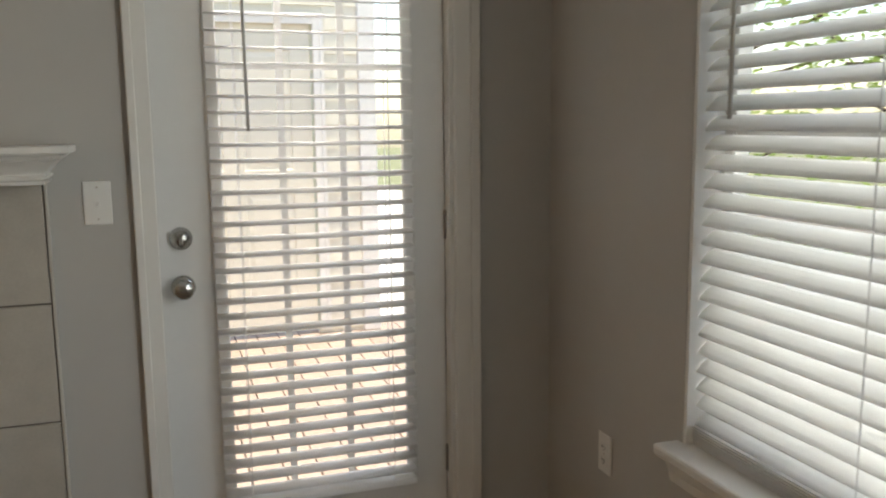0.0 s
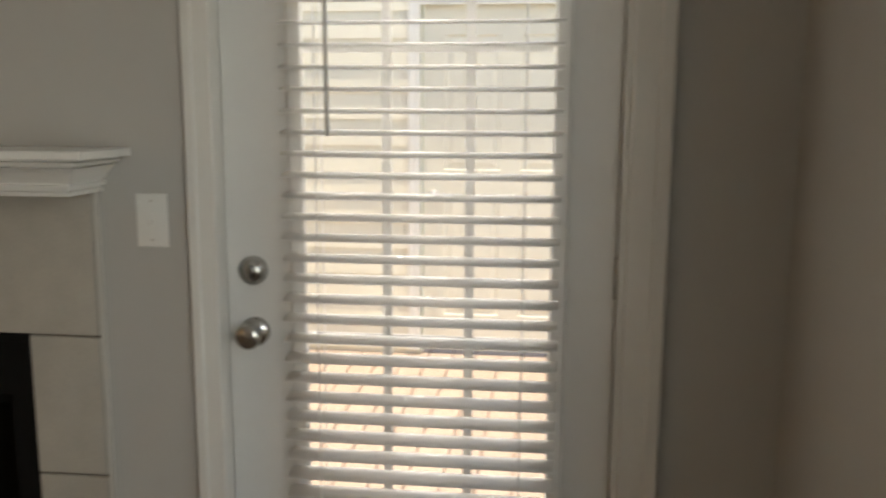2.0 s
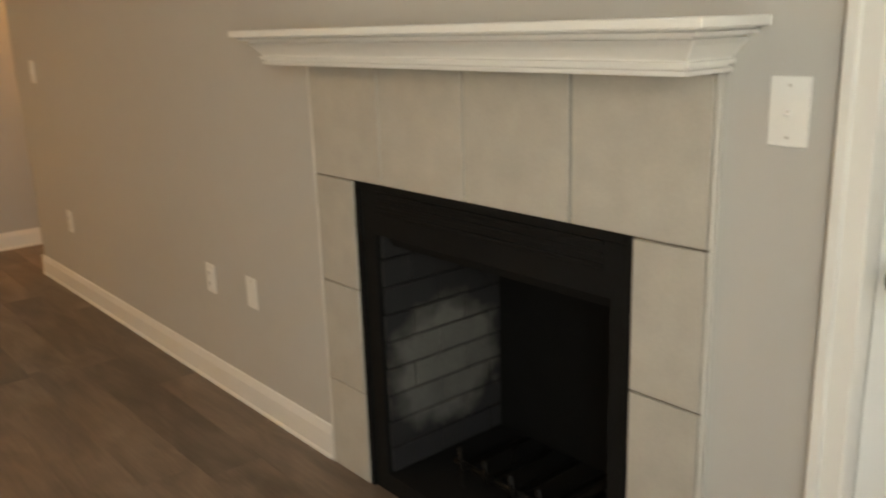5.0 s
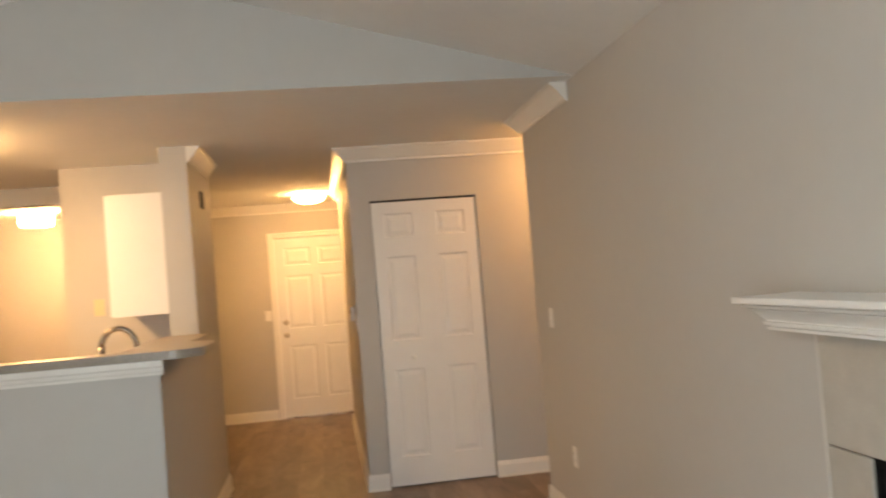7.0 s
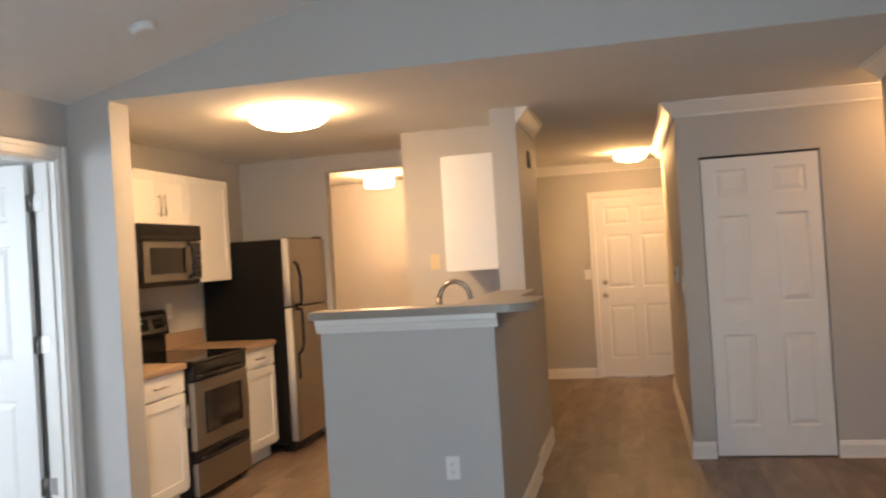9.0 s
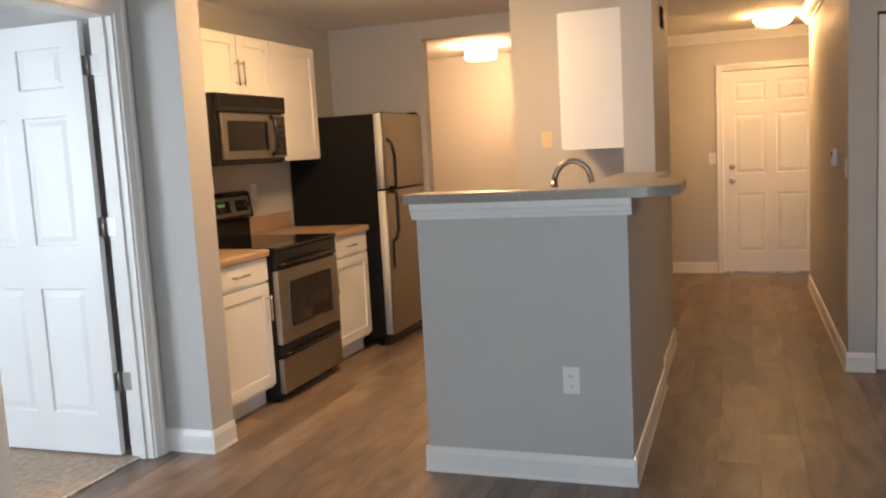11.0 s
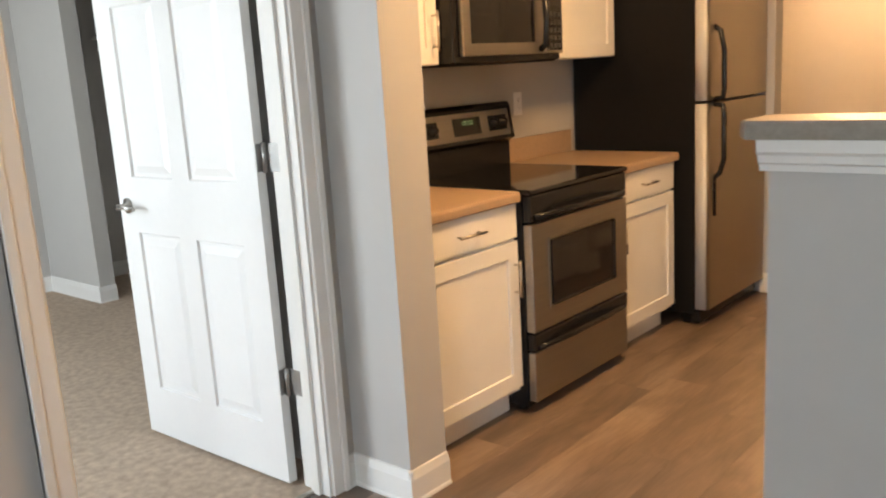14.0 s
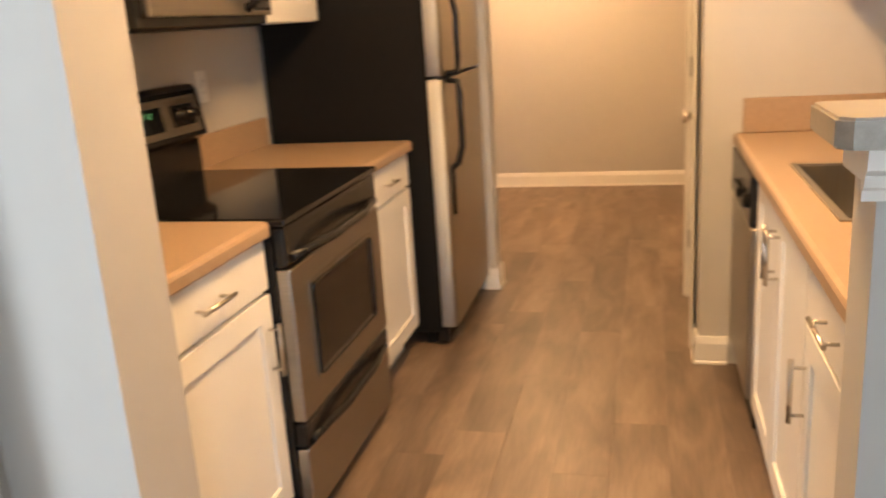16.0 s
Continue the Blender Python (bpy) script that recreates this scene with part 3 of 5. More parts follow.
def venetian(name, label, x0, x1, y, top, bottom, start, stack, pitch, tilt, depth, m, wand_x, wand_len, cords):
    """Slats along x at y (its middle), the room at -y; m places the whole."""
    root = thing(name, label, "window blind", at=m @ Vector(((x0 + x1) / 2, y, bottom)))

    def p(nm, bm, mt, parent=root, lb=""):
        bm.transform(m)
        return part(nm, bm, mt, parent, lb)
    p("headrail", boxes((x0, x1, y - depth / 2, y + depth / 2, top - 0.055, top), bevel=0.004), SLATM)
    p("bottom_rail", boxes((x0, x1, y - depth / 2, y + depth / 2, bottom, bottom + 0.022), bevel=0.006, seg=2), SLATM)
    n = int((top - 0.07 - start) / pitch) + 1
    base = boxes((x0, x1, -depth / 2, depth / 2, -0.0015, 0.0015))
    bmesh.ops.subdivide_edges(base, edges=[e for e in base.edges if abs((e.verts[0].co - e.verts[1].co).y) > depth * 0.9], cuts=3)
    for v in base.verts:
        v.co.z += 0.0035 * (1 - (2 * v.co.y / depth) ** 2)
    for f in base.faces:
        f.smooth = abs(f.normal.z) > 0.5
    base.transform(pose(0, 0, 0, tilt))
    base.transform(m.to_3x3().to_4x4())
    me = bpy.data.meshes.new("slat")
    base.to_mesh(me)
    base.free()
    me.materials.append(SLATM)
    rnd = random.Random(7)
    for i in range(n):
        s = new("slat", me)
        s.parent = root
        s.matrix_parent_inverse = root.matrix_basis.inverted()
        s.matrix_basis = Matrix.Translation(m @ Vector((0, y, start + i * pitch))) @ Matrix.Rotation(radians(rnd.uniform(-0.8, 0.8)), 4, m.to_3x3() @ Vector((1, 0, 0)))
    for i in range(stack):
        p("slat", boxes((x0, x1, y - depth / 2, y + depth / 2, bottom + 0.0235 + i * 0.0065, bottom + 0.0268 + i * 0.0065)), SLATM)
    for c in cords:
        p("ladder_cord", boxes((c - 0.0012, c + 0.0012, y - depth / 2 - 0.001, y - depth / 2 + 0.001, bottom + 0.01, top - 0.05), (c - 0.0012, c + 0.0012, y + depth / 2 - 0.001, y + depth / 2 + 0.001, bottom + 0.01, top - 0.05)), SLATM)
    p("wand", tube([(wand_x, y - depth / 2 - 0.012, top - 0.03), (wand_x + 0.004, y - depth / 2 - 0.014, top - wand_len)], 0.0045, 8), SILVER, root, "grey plastic tilt wand")
    return root


venetian("door_blind", "white two-inch venetian blind mounted on the porch door", 0.085, 0.658, 0.002, 1.965, 0.30, 0.345, 0, 0.0436, 9, 0.05, Matrix(), 0.185, 0.58, (0.16, 0.585))

# ---- living room window in the east wall ----
win = tagged(thing("window_1", "white framed sash window, closed", "window", at=(1.18, -1.6, 0.63)), kind="structure")
WY0, WY1, WZ0, WZ1 = -2.45, -0.735, 0.63, 2.12
fr = part("window_frame", boxes((1.19, 1.235, WY1 - 0.045, WY1, WZ0, WZ1), (1.19, 1.235, WY0, WY0 + 0.045, WZ0, WZ1), (1.19, 1.235, WY0 + 0.045, WY1 - 0.045, WZ0, WZ0 + 0.05), (1.19, 1.235, WY0 + 0.045, WY1 - 0.045, WZ1 - 0.05, WZ1),
                                (1.192, 1.233, -1.655, -1.595, WZ0 + 0.05, WZ1 - 0.05), bevel=0.004), TRIM, win)
for a, b in ((-1.595, WY1 - 0.045), (WY0 + 0.045, -1.655)):
    g = part("pane", boxes((1.210, 1.214, a, b, WZ0 + 0.05, WZ1 - 0.05)), GLASS, fr)
    g.visible_shadow = False
    part("meeting_rail", boxes((1.195, 1.2095, a, b, 1.36, 1.40), bevel=0.003), TRIM, fr)
part("reveal", boxes((1.112, 1.19, WY1 - 0.012, WY1 - 0.0005, WZ0, WZ1), (1.112, 1.19, WY0 + 0.0005, WY0 + 0.012, WZ0, WZ1), (1.112, 1.19, WY0 + 0.012, WY1 - 0.012, WZ1 - 0.012, WZ1 - 0.0005)), TRIM, win)
part("window_sill", boxes((1.045, 1.19, WY0 - 0.05, WY1 + 0.028, WZ0 - 0.026, WZ0 + 0.004), bevel=0.008, seg=2), TRIM, win)
part("apron", prism([(1.1095, 0.53), (1.098, 0.53), (1.094, 0.555), (1.082, 0.585), (1.062, 0.601), (1.1095, 0.601)], "y", WY0 - 0.03, WY1 + 0.03), TRIM, win)
venetian("window_blind", "white two-inch venetian blind, slats tilted nearly shut, in the window", -WY1 + 0.018, -WY0 - 0.018, 1.150, 2.105, 0.6345, 0.700, 4, 0.0435, 40, 0.05,
         Matrix(((0, 1, 0, 0), (-1, 0, 0, 0), (0, 0, 1, 0), (0, 0, 0, 1))), 0.86, 0.70, (1.25, 1.6, 2.25))

# ---- fireplace ----
fp = thing("fireplace", "beige tiled fireplace with black firebox and white mantel", "fireplace", at=(-0.97, 0, 0))
part("grout_bed", boxes((-1.64, -1.449, -0.008, -0.0005, 0.0, 1.262), (-0.499, -0.33, -0.008, -0.0005, 0.0, 1.262), (-1.449, -0.499, -0.008, -0.0005, 0.945, 1.262)), GROUT, fp)
tiles = [(-1.64 + i * 0.3275, -1.64 + (i + 1) * 0.3275, 0.945, 1.262) for i in range(4)]
for a, b in ((-1.64, -1.449), (-0.499, -0.33)):
    tiles += [(a, b, 0.623, 0.945), (a, b, 0.30, 0.623), (a, b, 0.0, 0.30)]
for a, b, c, d in tiles:
    part("tile", boxes((a + 0.0036, b - 0.0036, -0.017, -0.008, c + 0.0028, d - 0.0028), bevel=0.0015), TILE, fp)
for a, b in ((-0.33, -0.322), (-1.648, -1.64)):
    part("edge_trim", boxes((a, b, -0.018, -0.0005, 0, 1.262), bevel=0.002), EDGE, fp)


def mantel_bm():
    bm = bmesh.new()
    rings = []
    for z, e in ((1.262, 0.018), (1.264, 0.034), (1.272, 0.036), (1.273, 0.029), (1.277, 0.029), (1.278, 0.040), (1.286, 0.042), (1.287, 0.035), (1.291, 0.037), (1.312, 0.055), (1.322, 0.067), (1.323, 0.059), (1.327, 0.059),
                 (1.328, 0.078), (1.334, 0.082), (1.335, 0.074), (1.338, 0.074), (1.339, 0.098), (1.342, 0.100), (1.355, 0.100), (1.357, 0.098)):
        x0, x1, y = -1.643 - e, -0.347 + e, -0.1 - e
        rings.append([bm.verts.new(c) for c in ((x0, -0.0005, z), (x0, y, z), (x1, y, z), (x1, -0.0005, z))])
    for a, b in zip(rings, rings[1:]):
        for i in range(4):
            bm.faces.new((a[i], a[(i + 1) % 4], b[(i + 1) % 4], b[i]))
    bm.faces.new(rings[0][::-1])
    bm.faces.new(rings[-1])
    bmesh.ops.recalc_face_normals(bm, faces=bm.faces)
    return bm


part("mantel", mantel_bm(), TRIM, fp, "white moulded wooden mantel shelf")
fire = part("firebox", boxes((-1.375, -0.56, 0.47, 0.55, 0.0, 0.945)), SOOT, fp, "black metal firebox")
for name, spec in (("side_wall", (-1.449, -1.375, 0.0, 0.55, 0.0, 0.945)), ("side_wall", (-0.56, -0.499, 0.0, 0.55, 0.0, 0.945)), ("lintel", (-1.375, -0.56, 0.0, 0.47, 0.80, 0.945)), ("hearth_plate", (-1.375, -0.56, 0.0, 0.47, -0.005, 0.06))):
    part(name, boxes(spec), SOOT, fire)
part("hood", prism([(0.004, 0.83), (0.05, 0.76), (0.06, 0.765), (0.02, 0.835)], "x", -1.36, -0.57), SOOT, fire)
for z in (0.86, 0.885, 0.91):
    part("louvre", boxes((-1.36, -0.58, -0.006, 0.012, z, z + 0.012), bevel=0.002), SOOT, fire)
part("frame_bar", boxes((-1.449, -1.432, -0.012, 0.0, 0.0, 0.945), (-0.516, -0.499, -0.012, 0.0, 0.0, 0.945), (-1.432, -0.516, -0.012, 0.0, 0.925, 0.945), bevel=0.002), SOOT, fire)
# brick lining on one side of the firebox
row = 0
z = 0.065
while z < 0.79:
    y = 0.015 - (0.1 if row % 2 else 0)
    while y < 0.46:
        a, b = max(y, 0.012), min(y + 0.195, 0.465)
        if b - a > 0.02:
            part("brick", boxes((-1.375, -1.362, a, b, z, z + 0.076), bevel=0.002), FIREBRICK, fire)
        y += 0.2
    z += 0.083
    row += 1
grate = part("grate", tube([(-1.2, 0.12, 0.13), (-0.74, 0.12, 0.13)], 0.009, 6), BLACKM, fire)
for x in (-1.15, -1.05, -0.95, -0.85, -0.79):
    part("bar", tube([(x, 0.09, 0.20), (x, 0.10, 0.13), (x, 0.36, 0.13)], 0.008, 6), BLACKM, grate)
for x, yy in ((-1.17, 0.12), (-0.77, 0.12), (-1.17, 0.33), (-0.77, 0.33)):
    part("foot", boxes((x - 0.008, x + 0.008, yy - 0.008, yy + 0.008, 0.06, 0.13)), BLACKM, grate)

# ---- closet bifold door ----
bif = tagged(thing("bifold_door", "white six-panel bifold closet door, closed, in a plain opening", "door", at=(XC - 0.03, -0.57, 0)), kind="structure")
BI = [(0.20, 0.82), (1.03, 1.63), (1.77, 1.94)]
for y0 in (-0.9455, -0.5672):
    m = Matrix.Translation((XC - 0.012, y0, 0.014)) @ Matrix.Rotation(radians(90), 4, "Z")
    panel_leaf(bif, 0.3775, 2.025, 0.034, BI, 1, stile=0.085, m=m)
part("knob", lathe([(0, 0), (0.008, 0), (0.007, 0.014), (0.016, 0.022), (0.017, 0.028), (0.010, 0.034), (0, 0.035)], 16, pose(XC - 0.012, -0.72, 0.92, 0, 90)), PLATE, bif, "small round white knob")
part("track", boxes((XC - 0.06, XC - 0.02, -0.953, -0.182, 2.044, 2.054)), DARK, bif)

# ---- entry door ----
ent = tagged(thing("entry_door", "white six-panel entry door, closed, at the end of the hall", "door", at=(XF - 0.04, -1.39, 0)), kind="structure")
m = Matrix.Translation((XF - 0.02, -1.845, 0.016)) @ Matrix.Rotation(radians(90), 4, "Z")
el = panel_leaf(ent, 0.90, 2.03, 0.045, SIX, 2, m=m)
part("knob", knob_bm(pose(XF - 0.02, -1.765, 0.945, 0, 90)), NICKEL, el)
part("deadbolt", deadbolt_bm(pose(XF - 0.02, -1.765, 1.09, 0, 90)), NICKEL, el)
part("jamb", boxes((XF - 0.12, XF, -1.8595, -1.847, 0, 2.06), (XF - 0.12, XF, -0.943, -0.9305, 0, 2.06), (XF - 0.12, XF, -1.847, -0.943, 2.048, 2.06)), TRIM, ent)
part("sill_plate", boxes((XF - 0.11, XF + 0.01, -1.846, -0.944, 0.0, 0.014)), NICKEL, ent)
casing("entry_casing", XF, "y", -1.853, -0.937, 2.054, 1, 0.06, "white casing round the entry door")

# ---- pantry door in the side wall beyond the sink run ----
pan = tagged(thing("pantry_door", "white flat panelled pantry door, closed", "door", at=(-6.22, -3.07, 0)), kind="structure")
m = pose(-6.5375, -3.098, 0.012)
pl = panel_leaf(pan, 0.635, 2.03, 0.035, SIX, 2, stile=0.09, mid=0.08, m=m)
part("knob", knob_bm(pose(-5.965, -3.098, 0.95, 90)), NICKEL, pl)
for z in (0.25, 1.06, 1.85):
    part("hinge", boxes((-6.545, -6.525, -3.108, -3.084, z, z + 0.09), bevel=0.004), HINGE, pan)
casing("pantry_casing", -3.10, "x", -6.535, -5.905, 2.05, -1, 0.04, "cream white casing round the pantry door")

# ---- bedroom door, open at a right angle into the bedroom ----
bd = tagged(thing("bedroom_door", "white six-panel bedroom door standing open over the carpet", "door", at=(-3.45, -4.55, 0)), kind="structure")
m = Matrix.Translation((-3.458, -4.570, 0.02)) @ Matrix.Rotation(radians(-89), 4, "Z")
bl = panel_leaf(bd, 0.86, 2.09, 0.035, [(0.20, 0.83), (1.04, 1.66), (1.79, 1.98)], 2, m=m)
for s, x in ((-1, 0.0), (1, 0.035)):
    lever = part("lever_handle", lathe([(0, 0), (0.03, 0), (0.03, 0.007), (0.012, 0.012), (0.011, 0.05), (0, 0.05)], 20, m @ pose(0.80, x, 0.93, 90 if s < 0 else -90)), CHROME, bl, "chrome lever handle")
    part("lever", tube([m @ Vector((0.80, x + s * 0.045, 0.93)), m @ Vector((0.76, x + s * 0.05, 0.932)), m @ Vector((0.69, x + s * 0.046, 0.928))], 0.008, 8), CHROME, lever)
for z in (0.34, 1.10, 1.86):
    h = part("hinge", boxes((-3.4618, -3.4592, -4.552, -4.492, z, z + 0.09), (-3.458, -3.426, -4.5697, -4.5675, z, z + 0.09), bevel=0.0008), HINGE, bd, "steel butt hinge")
    part("barrel", lathe([(0, -0.004), (0.0085, -0.003), (0.0085, 0.093), (0, 0.094)], 12, pose(-3.4505, -4.5585, z)), HINGE, h)
part("jamb", boxes((-3.4945, -3.462, -4.535, -4.405, 0, 2.14), (-2.638, -2.6055, -4.535, -4.405, 0, 2.14), (-3.462, -2.638, -4.535, -4.405, 2.118, 2.139),
                   (-3.4618, -3.449, -4.485, -4.445, 0, 2.117), (-2.651, -2.6382, -4.485, -4.445, 0, 2.117)), TRIM, bd)
casing("bedroom_casing", YS, "x", -3.472, -2.628, 2.128, 1, 0.072, "white moulded casing round the bedroom doorway")

# bedroom closet shelf and the bedroom window, unseen and assumed as its light source
shelf = thing("closet_shelf", "white wire-edge shelf with rod in the bedroom closet", "shelf", at=(-5.1, -7.0, 1.75))
part("board", boxes((-5.3, -4.95, -8.39, -6.21, 1.76, 1.778)), TRIM, shelf)
part("rod", tube([(-5.0, -8.4, 1.69), (-5.0, -6.2, 1.69)], 0.014, 10), NICKEL, shelf)
bw = tagged(thing("window_2", "white framed bedroom window", "window", at=(-0.45, -6.4, 0.65)), kind="structure")
part("window_frame", boxes((-0.46, -0.40, -7.2, -7.14, 0.65, 2.12), (-0.46, -0.40, -5.66, -5.6, 0.65, 2.12), (-0.46, -0.40, -7.14, -5.66, 0.65, 0.71), (-0.46, -0.40, -7.14, -5.66, 2.06, 2.12), (-0.45, -0.41, -6.43, -6.37, 0.71, 2.06)), TRIM, bw)
g = part("pane", boxes((-0.432, -0.428, -7.14, -5.66, 0.71, 2.06)), GLASS, bw)
g.visible_shadow = False
# unseen blind, added to block direct sun through this window
venetian("bedroom_blind", "white venetian blind added out of view to keep sun out of the bedroom", 5.62, 7.18, -0.50, 2.10, 0.66, 0.72, 3, 0.0435, 40, 0.05, Matrix(((0, 1, 0, 0), (-1, 0, 0, 0), (0, 0, 1, 0), (0, 0, 0, 1))), 5.7, 0.7, (5.9, 6.9))

# ---- wall plates ----


def plate(name, label, m, sort, material=None, w=0.07, h=0.115):
    """A wall plate in the plane x-z, facing -y, its middle at m."""
    material = material or PLATE
    root = thing(name, label, "light switch" if "switch" in name else "outlet", at=m.translation)

    def p(nm, bm, mt, parent=root):
        bm.transform(m)
        return part(nm, bm, mt, parent)
    pl = p("cover_plate", boxes((-w / 2, w / 2, -0.006, -0.0005, -h / 2, h / 2), bevel=0.003, seg=2), material)
    if sort == "outlet":
        for z in (-0.020, 0.020):
            r = p("socket", boxes((-0.017, 0.017, -0.0085, -0.006, z - 0.014, z + 0.014), bevel=0.001), material, pl)
            p("slot", boxes((-0.008, -0.006, -0.0092, -0.0086, z - 0.004, z + 0.006), (0.006, 0.008, -0.0092, -0.0086, z - 0.004, z + 0.006), (-0.002, 0.002, -0.0092, -0.0086, z - 0.010, z - 0.007)), DARK, pl)
    elif sort == "switch":
        p("toggle_frame", boxes((-0.006, 0.006, -0.0072, -0.006, -0.013, 0.013)), material, pl)
        tg = boxes((-0.0035, 0.0035, -0.018, -0.006, -0.004, 0.004), bevel=0.001)
        tg.transform(pose(0, 0, 0.003, 28))
        p("toggle", tg, material, pl)
    for z in ((-0.042, 0.042) if sort != "outlet" else (0.0,)):
        p("screw", lathe([(0, 0), (0.0028, 0), (0.0025, 0.001), (0, 0.0012)], 8, Matrix.Translation((0, -0.006, z)) @ pose(0, 0, 0, 90)), NICKEL, pl)
    return root


FACE_S, FACE_E, FACE_W, FACE_N = 0, 90, -90, 180
plate("light_switch", "white toggle light switch beside the porch door", pose(-0.204, 0, 1.203), "switch")
plate("light_switch", "white toggle light switch on the fireplace wall end", pose(-4.39, 0, 1.18), "switch")
plate("light_switch", "white toggle light switch beside the entry door", pose(XF, -1.956, 1.18, 0, 0, FACE_E), "switch")
plate("light_switch", "ivory blank switch plate on the kitchen end wall", pose(-5.72, -2.885, 1.45, 0, 0, FACE_E), "switch", IVORY)
plate("wall_outlet", "white duplex outlet low on the fireplace wall", pose(-4.125, 0, 0.41), "outlet")
plate("wall_outlet", "white duplex outlet low beside the fireplace", pose(-2.46, 0, 0.447), "outlet")
plate("wall_outlet", "white blank cable plate low beside the fireplace", pose(-2.137, 0, 0.46), "blank")
plate("wall_outlet", "white duplex outlet low on the window wall", pose(XE, -0.375, 0.47, 0, 0, FACE_W), "outlet")
plate("wall_outlet", "white duplex outlet on the end of the half wall", pose(XH, -2.357, 0.44, 0, 0, FACE_E), "outlet")
plate("wall_outlet", "white outlet on the kitchen wall above the counter", pose(-5.30, -4.88, 1.20, 0, 0, FACE_N), "outlet")
plate("wall_outlet", "white duplex outlet low on the far wall", pose(XF, -4.71, 0.45, 0, 0, FACE_E), "outlet")

plate("light_switch", "white toggle light switch at the hallway corner", pose(-5.63, -1.10, 1.19), "switch")
th = thing("thermostat", "small grey-white thermostat on the hallway wall", "thermostat", at=(-6.18, -1.1, 1.24))
part("body", boxes((-6.23, -6.13, -1.128, -1.1005, 1.185, 1.295), bevel=0.006, seg=2), PLATE, th)
part("dial", boxes((-6.205, -6.155, -1.131, -1.128, 1.245, 1.275)), DARK, th)
ch = thing("door_chime", "small dark door chime box high on the hallway wall", "door chime", at=(-5.61, -2.13, 2.14))
part("box", boxes((-5.67, -5.55, -2.1295, -2.114, 2.085, 2.205), bevel=0.004), BLACKM, ch)
part("grille", boxes((-5.655, -5.565, -2.114, -2.111, 2.10, 2.13), bevel=0.001), DARK, ch)
sm = thing("smoke_detector", "round white smoke detector on the pitched ceiling", "smoke detector", at=(-3.077, -3.602, 2.65))
m = Matrix.Translation((-3.077, -3.602, 2.648)) @ pose(0, 0, 0, 194.7)
part("base", lathe([(0, 0), (0.065, 0), (0.065, 0.012), (0, 0.012)], 24, m), PLATE, sm)
part("cover", lathe([(0.056, 0.012), (0.056, 0.028), (0.04, 0.036), (0, 0.037)], 24, m), PLATE, sm)

# ---- ceiling lamps ----


def dome_lamp(x, y, r, deep, material, label):
    root = thing("ceiling_light", label, "ceiling light", at=(x, y, H))
    t = Matrix.Translation((x, y, H))
    part("pan", lathe([(0, -0.001), (r * 0.92, -0.001), (r * 0.95, -0.018), (r * 0.9, -0.022), (0, -0.022)], 32, t), NICKEL, root, "brushed metal ceiling pan")
    part("shade", lathe([(r * 0.88, -0.023), (r, -0.030), (r * 0.97, -0.05), (r * 0.8, -0.022 - deep * 0.7), (r * 0.5, -0.022 - deep * 0.93), (0, -0.022 - deep)], 32, t), material, root, "glowing frosted glass bowl")
    return root


dome_lamp(-4.42, -3.45, 0.245, 0.085, LAMP_K, "round frosted glass flush ceiling light, switched on, in the kitchen")
dome_lamp(-8.30, -1.40, 0.165, 0.085, LAMP_F, "small round frosted ceiling light, switched on, in the foyer")
def drum_lamp(x, y, r, deep, material, label):
    root = thing("ceiling_light", label, "ceiling light", at=(x, y, H))
    t = Matrix.Translation((x, y, H))
    part("pan", lathe([(0, -0.001), (r * 1.05, -0.001), (r * 1.05, -0.014), (0, -0.014)], 32, t), NICKEL, root, "brushed metal ceiling pan")
    part("shade", lathe([(r * 0.9, -0.015), (r, -0.020), (r, -deep + 0.02), (r * 0.94, -deep + 0.004), (r * 0.8, -deep), (0, -deep)], 32, t), material, root, "glowing frosted glass drum")
    return root


drum_lamp(-8.40, -4.10, 0.155, 0.15, LAMP_N, "round frosted ceiling light, switched on, behind the kitchen")

dome_lamp(-5.13, 0.52, 0.16, 0.085, LAMP_P, "small round frosted ceiling light, switched on, in the side passage")

# ---- cabinets ----


def bar_pull(parent, a, b, out, material=NICKEL):
    """A round bar handle from a to b, standing off along out from the face that a and b lie on."""
    a, b, o = Vector(a), Vector(b), Vector(out)
    d = (b - a).normalized()
    h = part("handle", tube([a + o * 0.03 - d * 0.018, b + o * 0.03 + d * 0.018], 0.0055, 10), material, parent, "slim brushed metal bar handle")
    for q in (a, b):
        part("post", tube([q + o * 0.0005, q + o * 0.03], 0.004, 8), material, h)


def shaker(parent, name, x0, x1, z0, z1, y, out, rail=0.064, deep=0.019):
    """A framed door front with a sunk panel. y: its back; out: the sign of the way it faces."""
    f0, f1 = sorted((y, y + out * deep))
    p0, p1 = sorted((y, y + out * (deep - 0.009)))
    bm = solid((x0, x0 + rail, f0, f1, z0, z1), (x1 - rail, x1, f0, f1, z0, z1), (x0 + rail, x1 - rail, f0, f1, z0, z0 + rail), (x0 + rail, x1 - rail, f0, f1, z1 - rail, z1))
    bm.normal_update()
    bmesh.ops.bevel(bm, geom=[e for e in bm.edges if len(e.link_faces) == 2 and e.calc_face_angle(0) > 0.5], offset=0.0015, segments=1, affect="EDGES")
    d = part(name, bm, CABW, parent)
    part("panel", boxes((x0 + rail - 0.002, x1 - rail + 0.002, p0, p1, z0 + rail - 0.002, z1 - rail + 0.002)), CABW, d)
    return d


def slab_front(parent, name, x0, x1, z0, z1, y, out, deep=0.019):
    f0, f1 = sorted((y, y + out * deep))
    return part(name, boxes((x0, x1, f0, f1, z0, z1), bevel=0.002), CABW, parent)


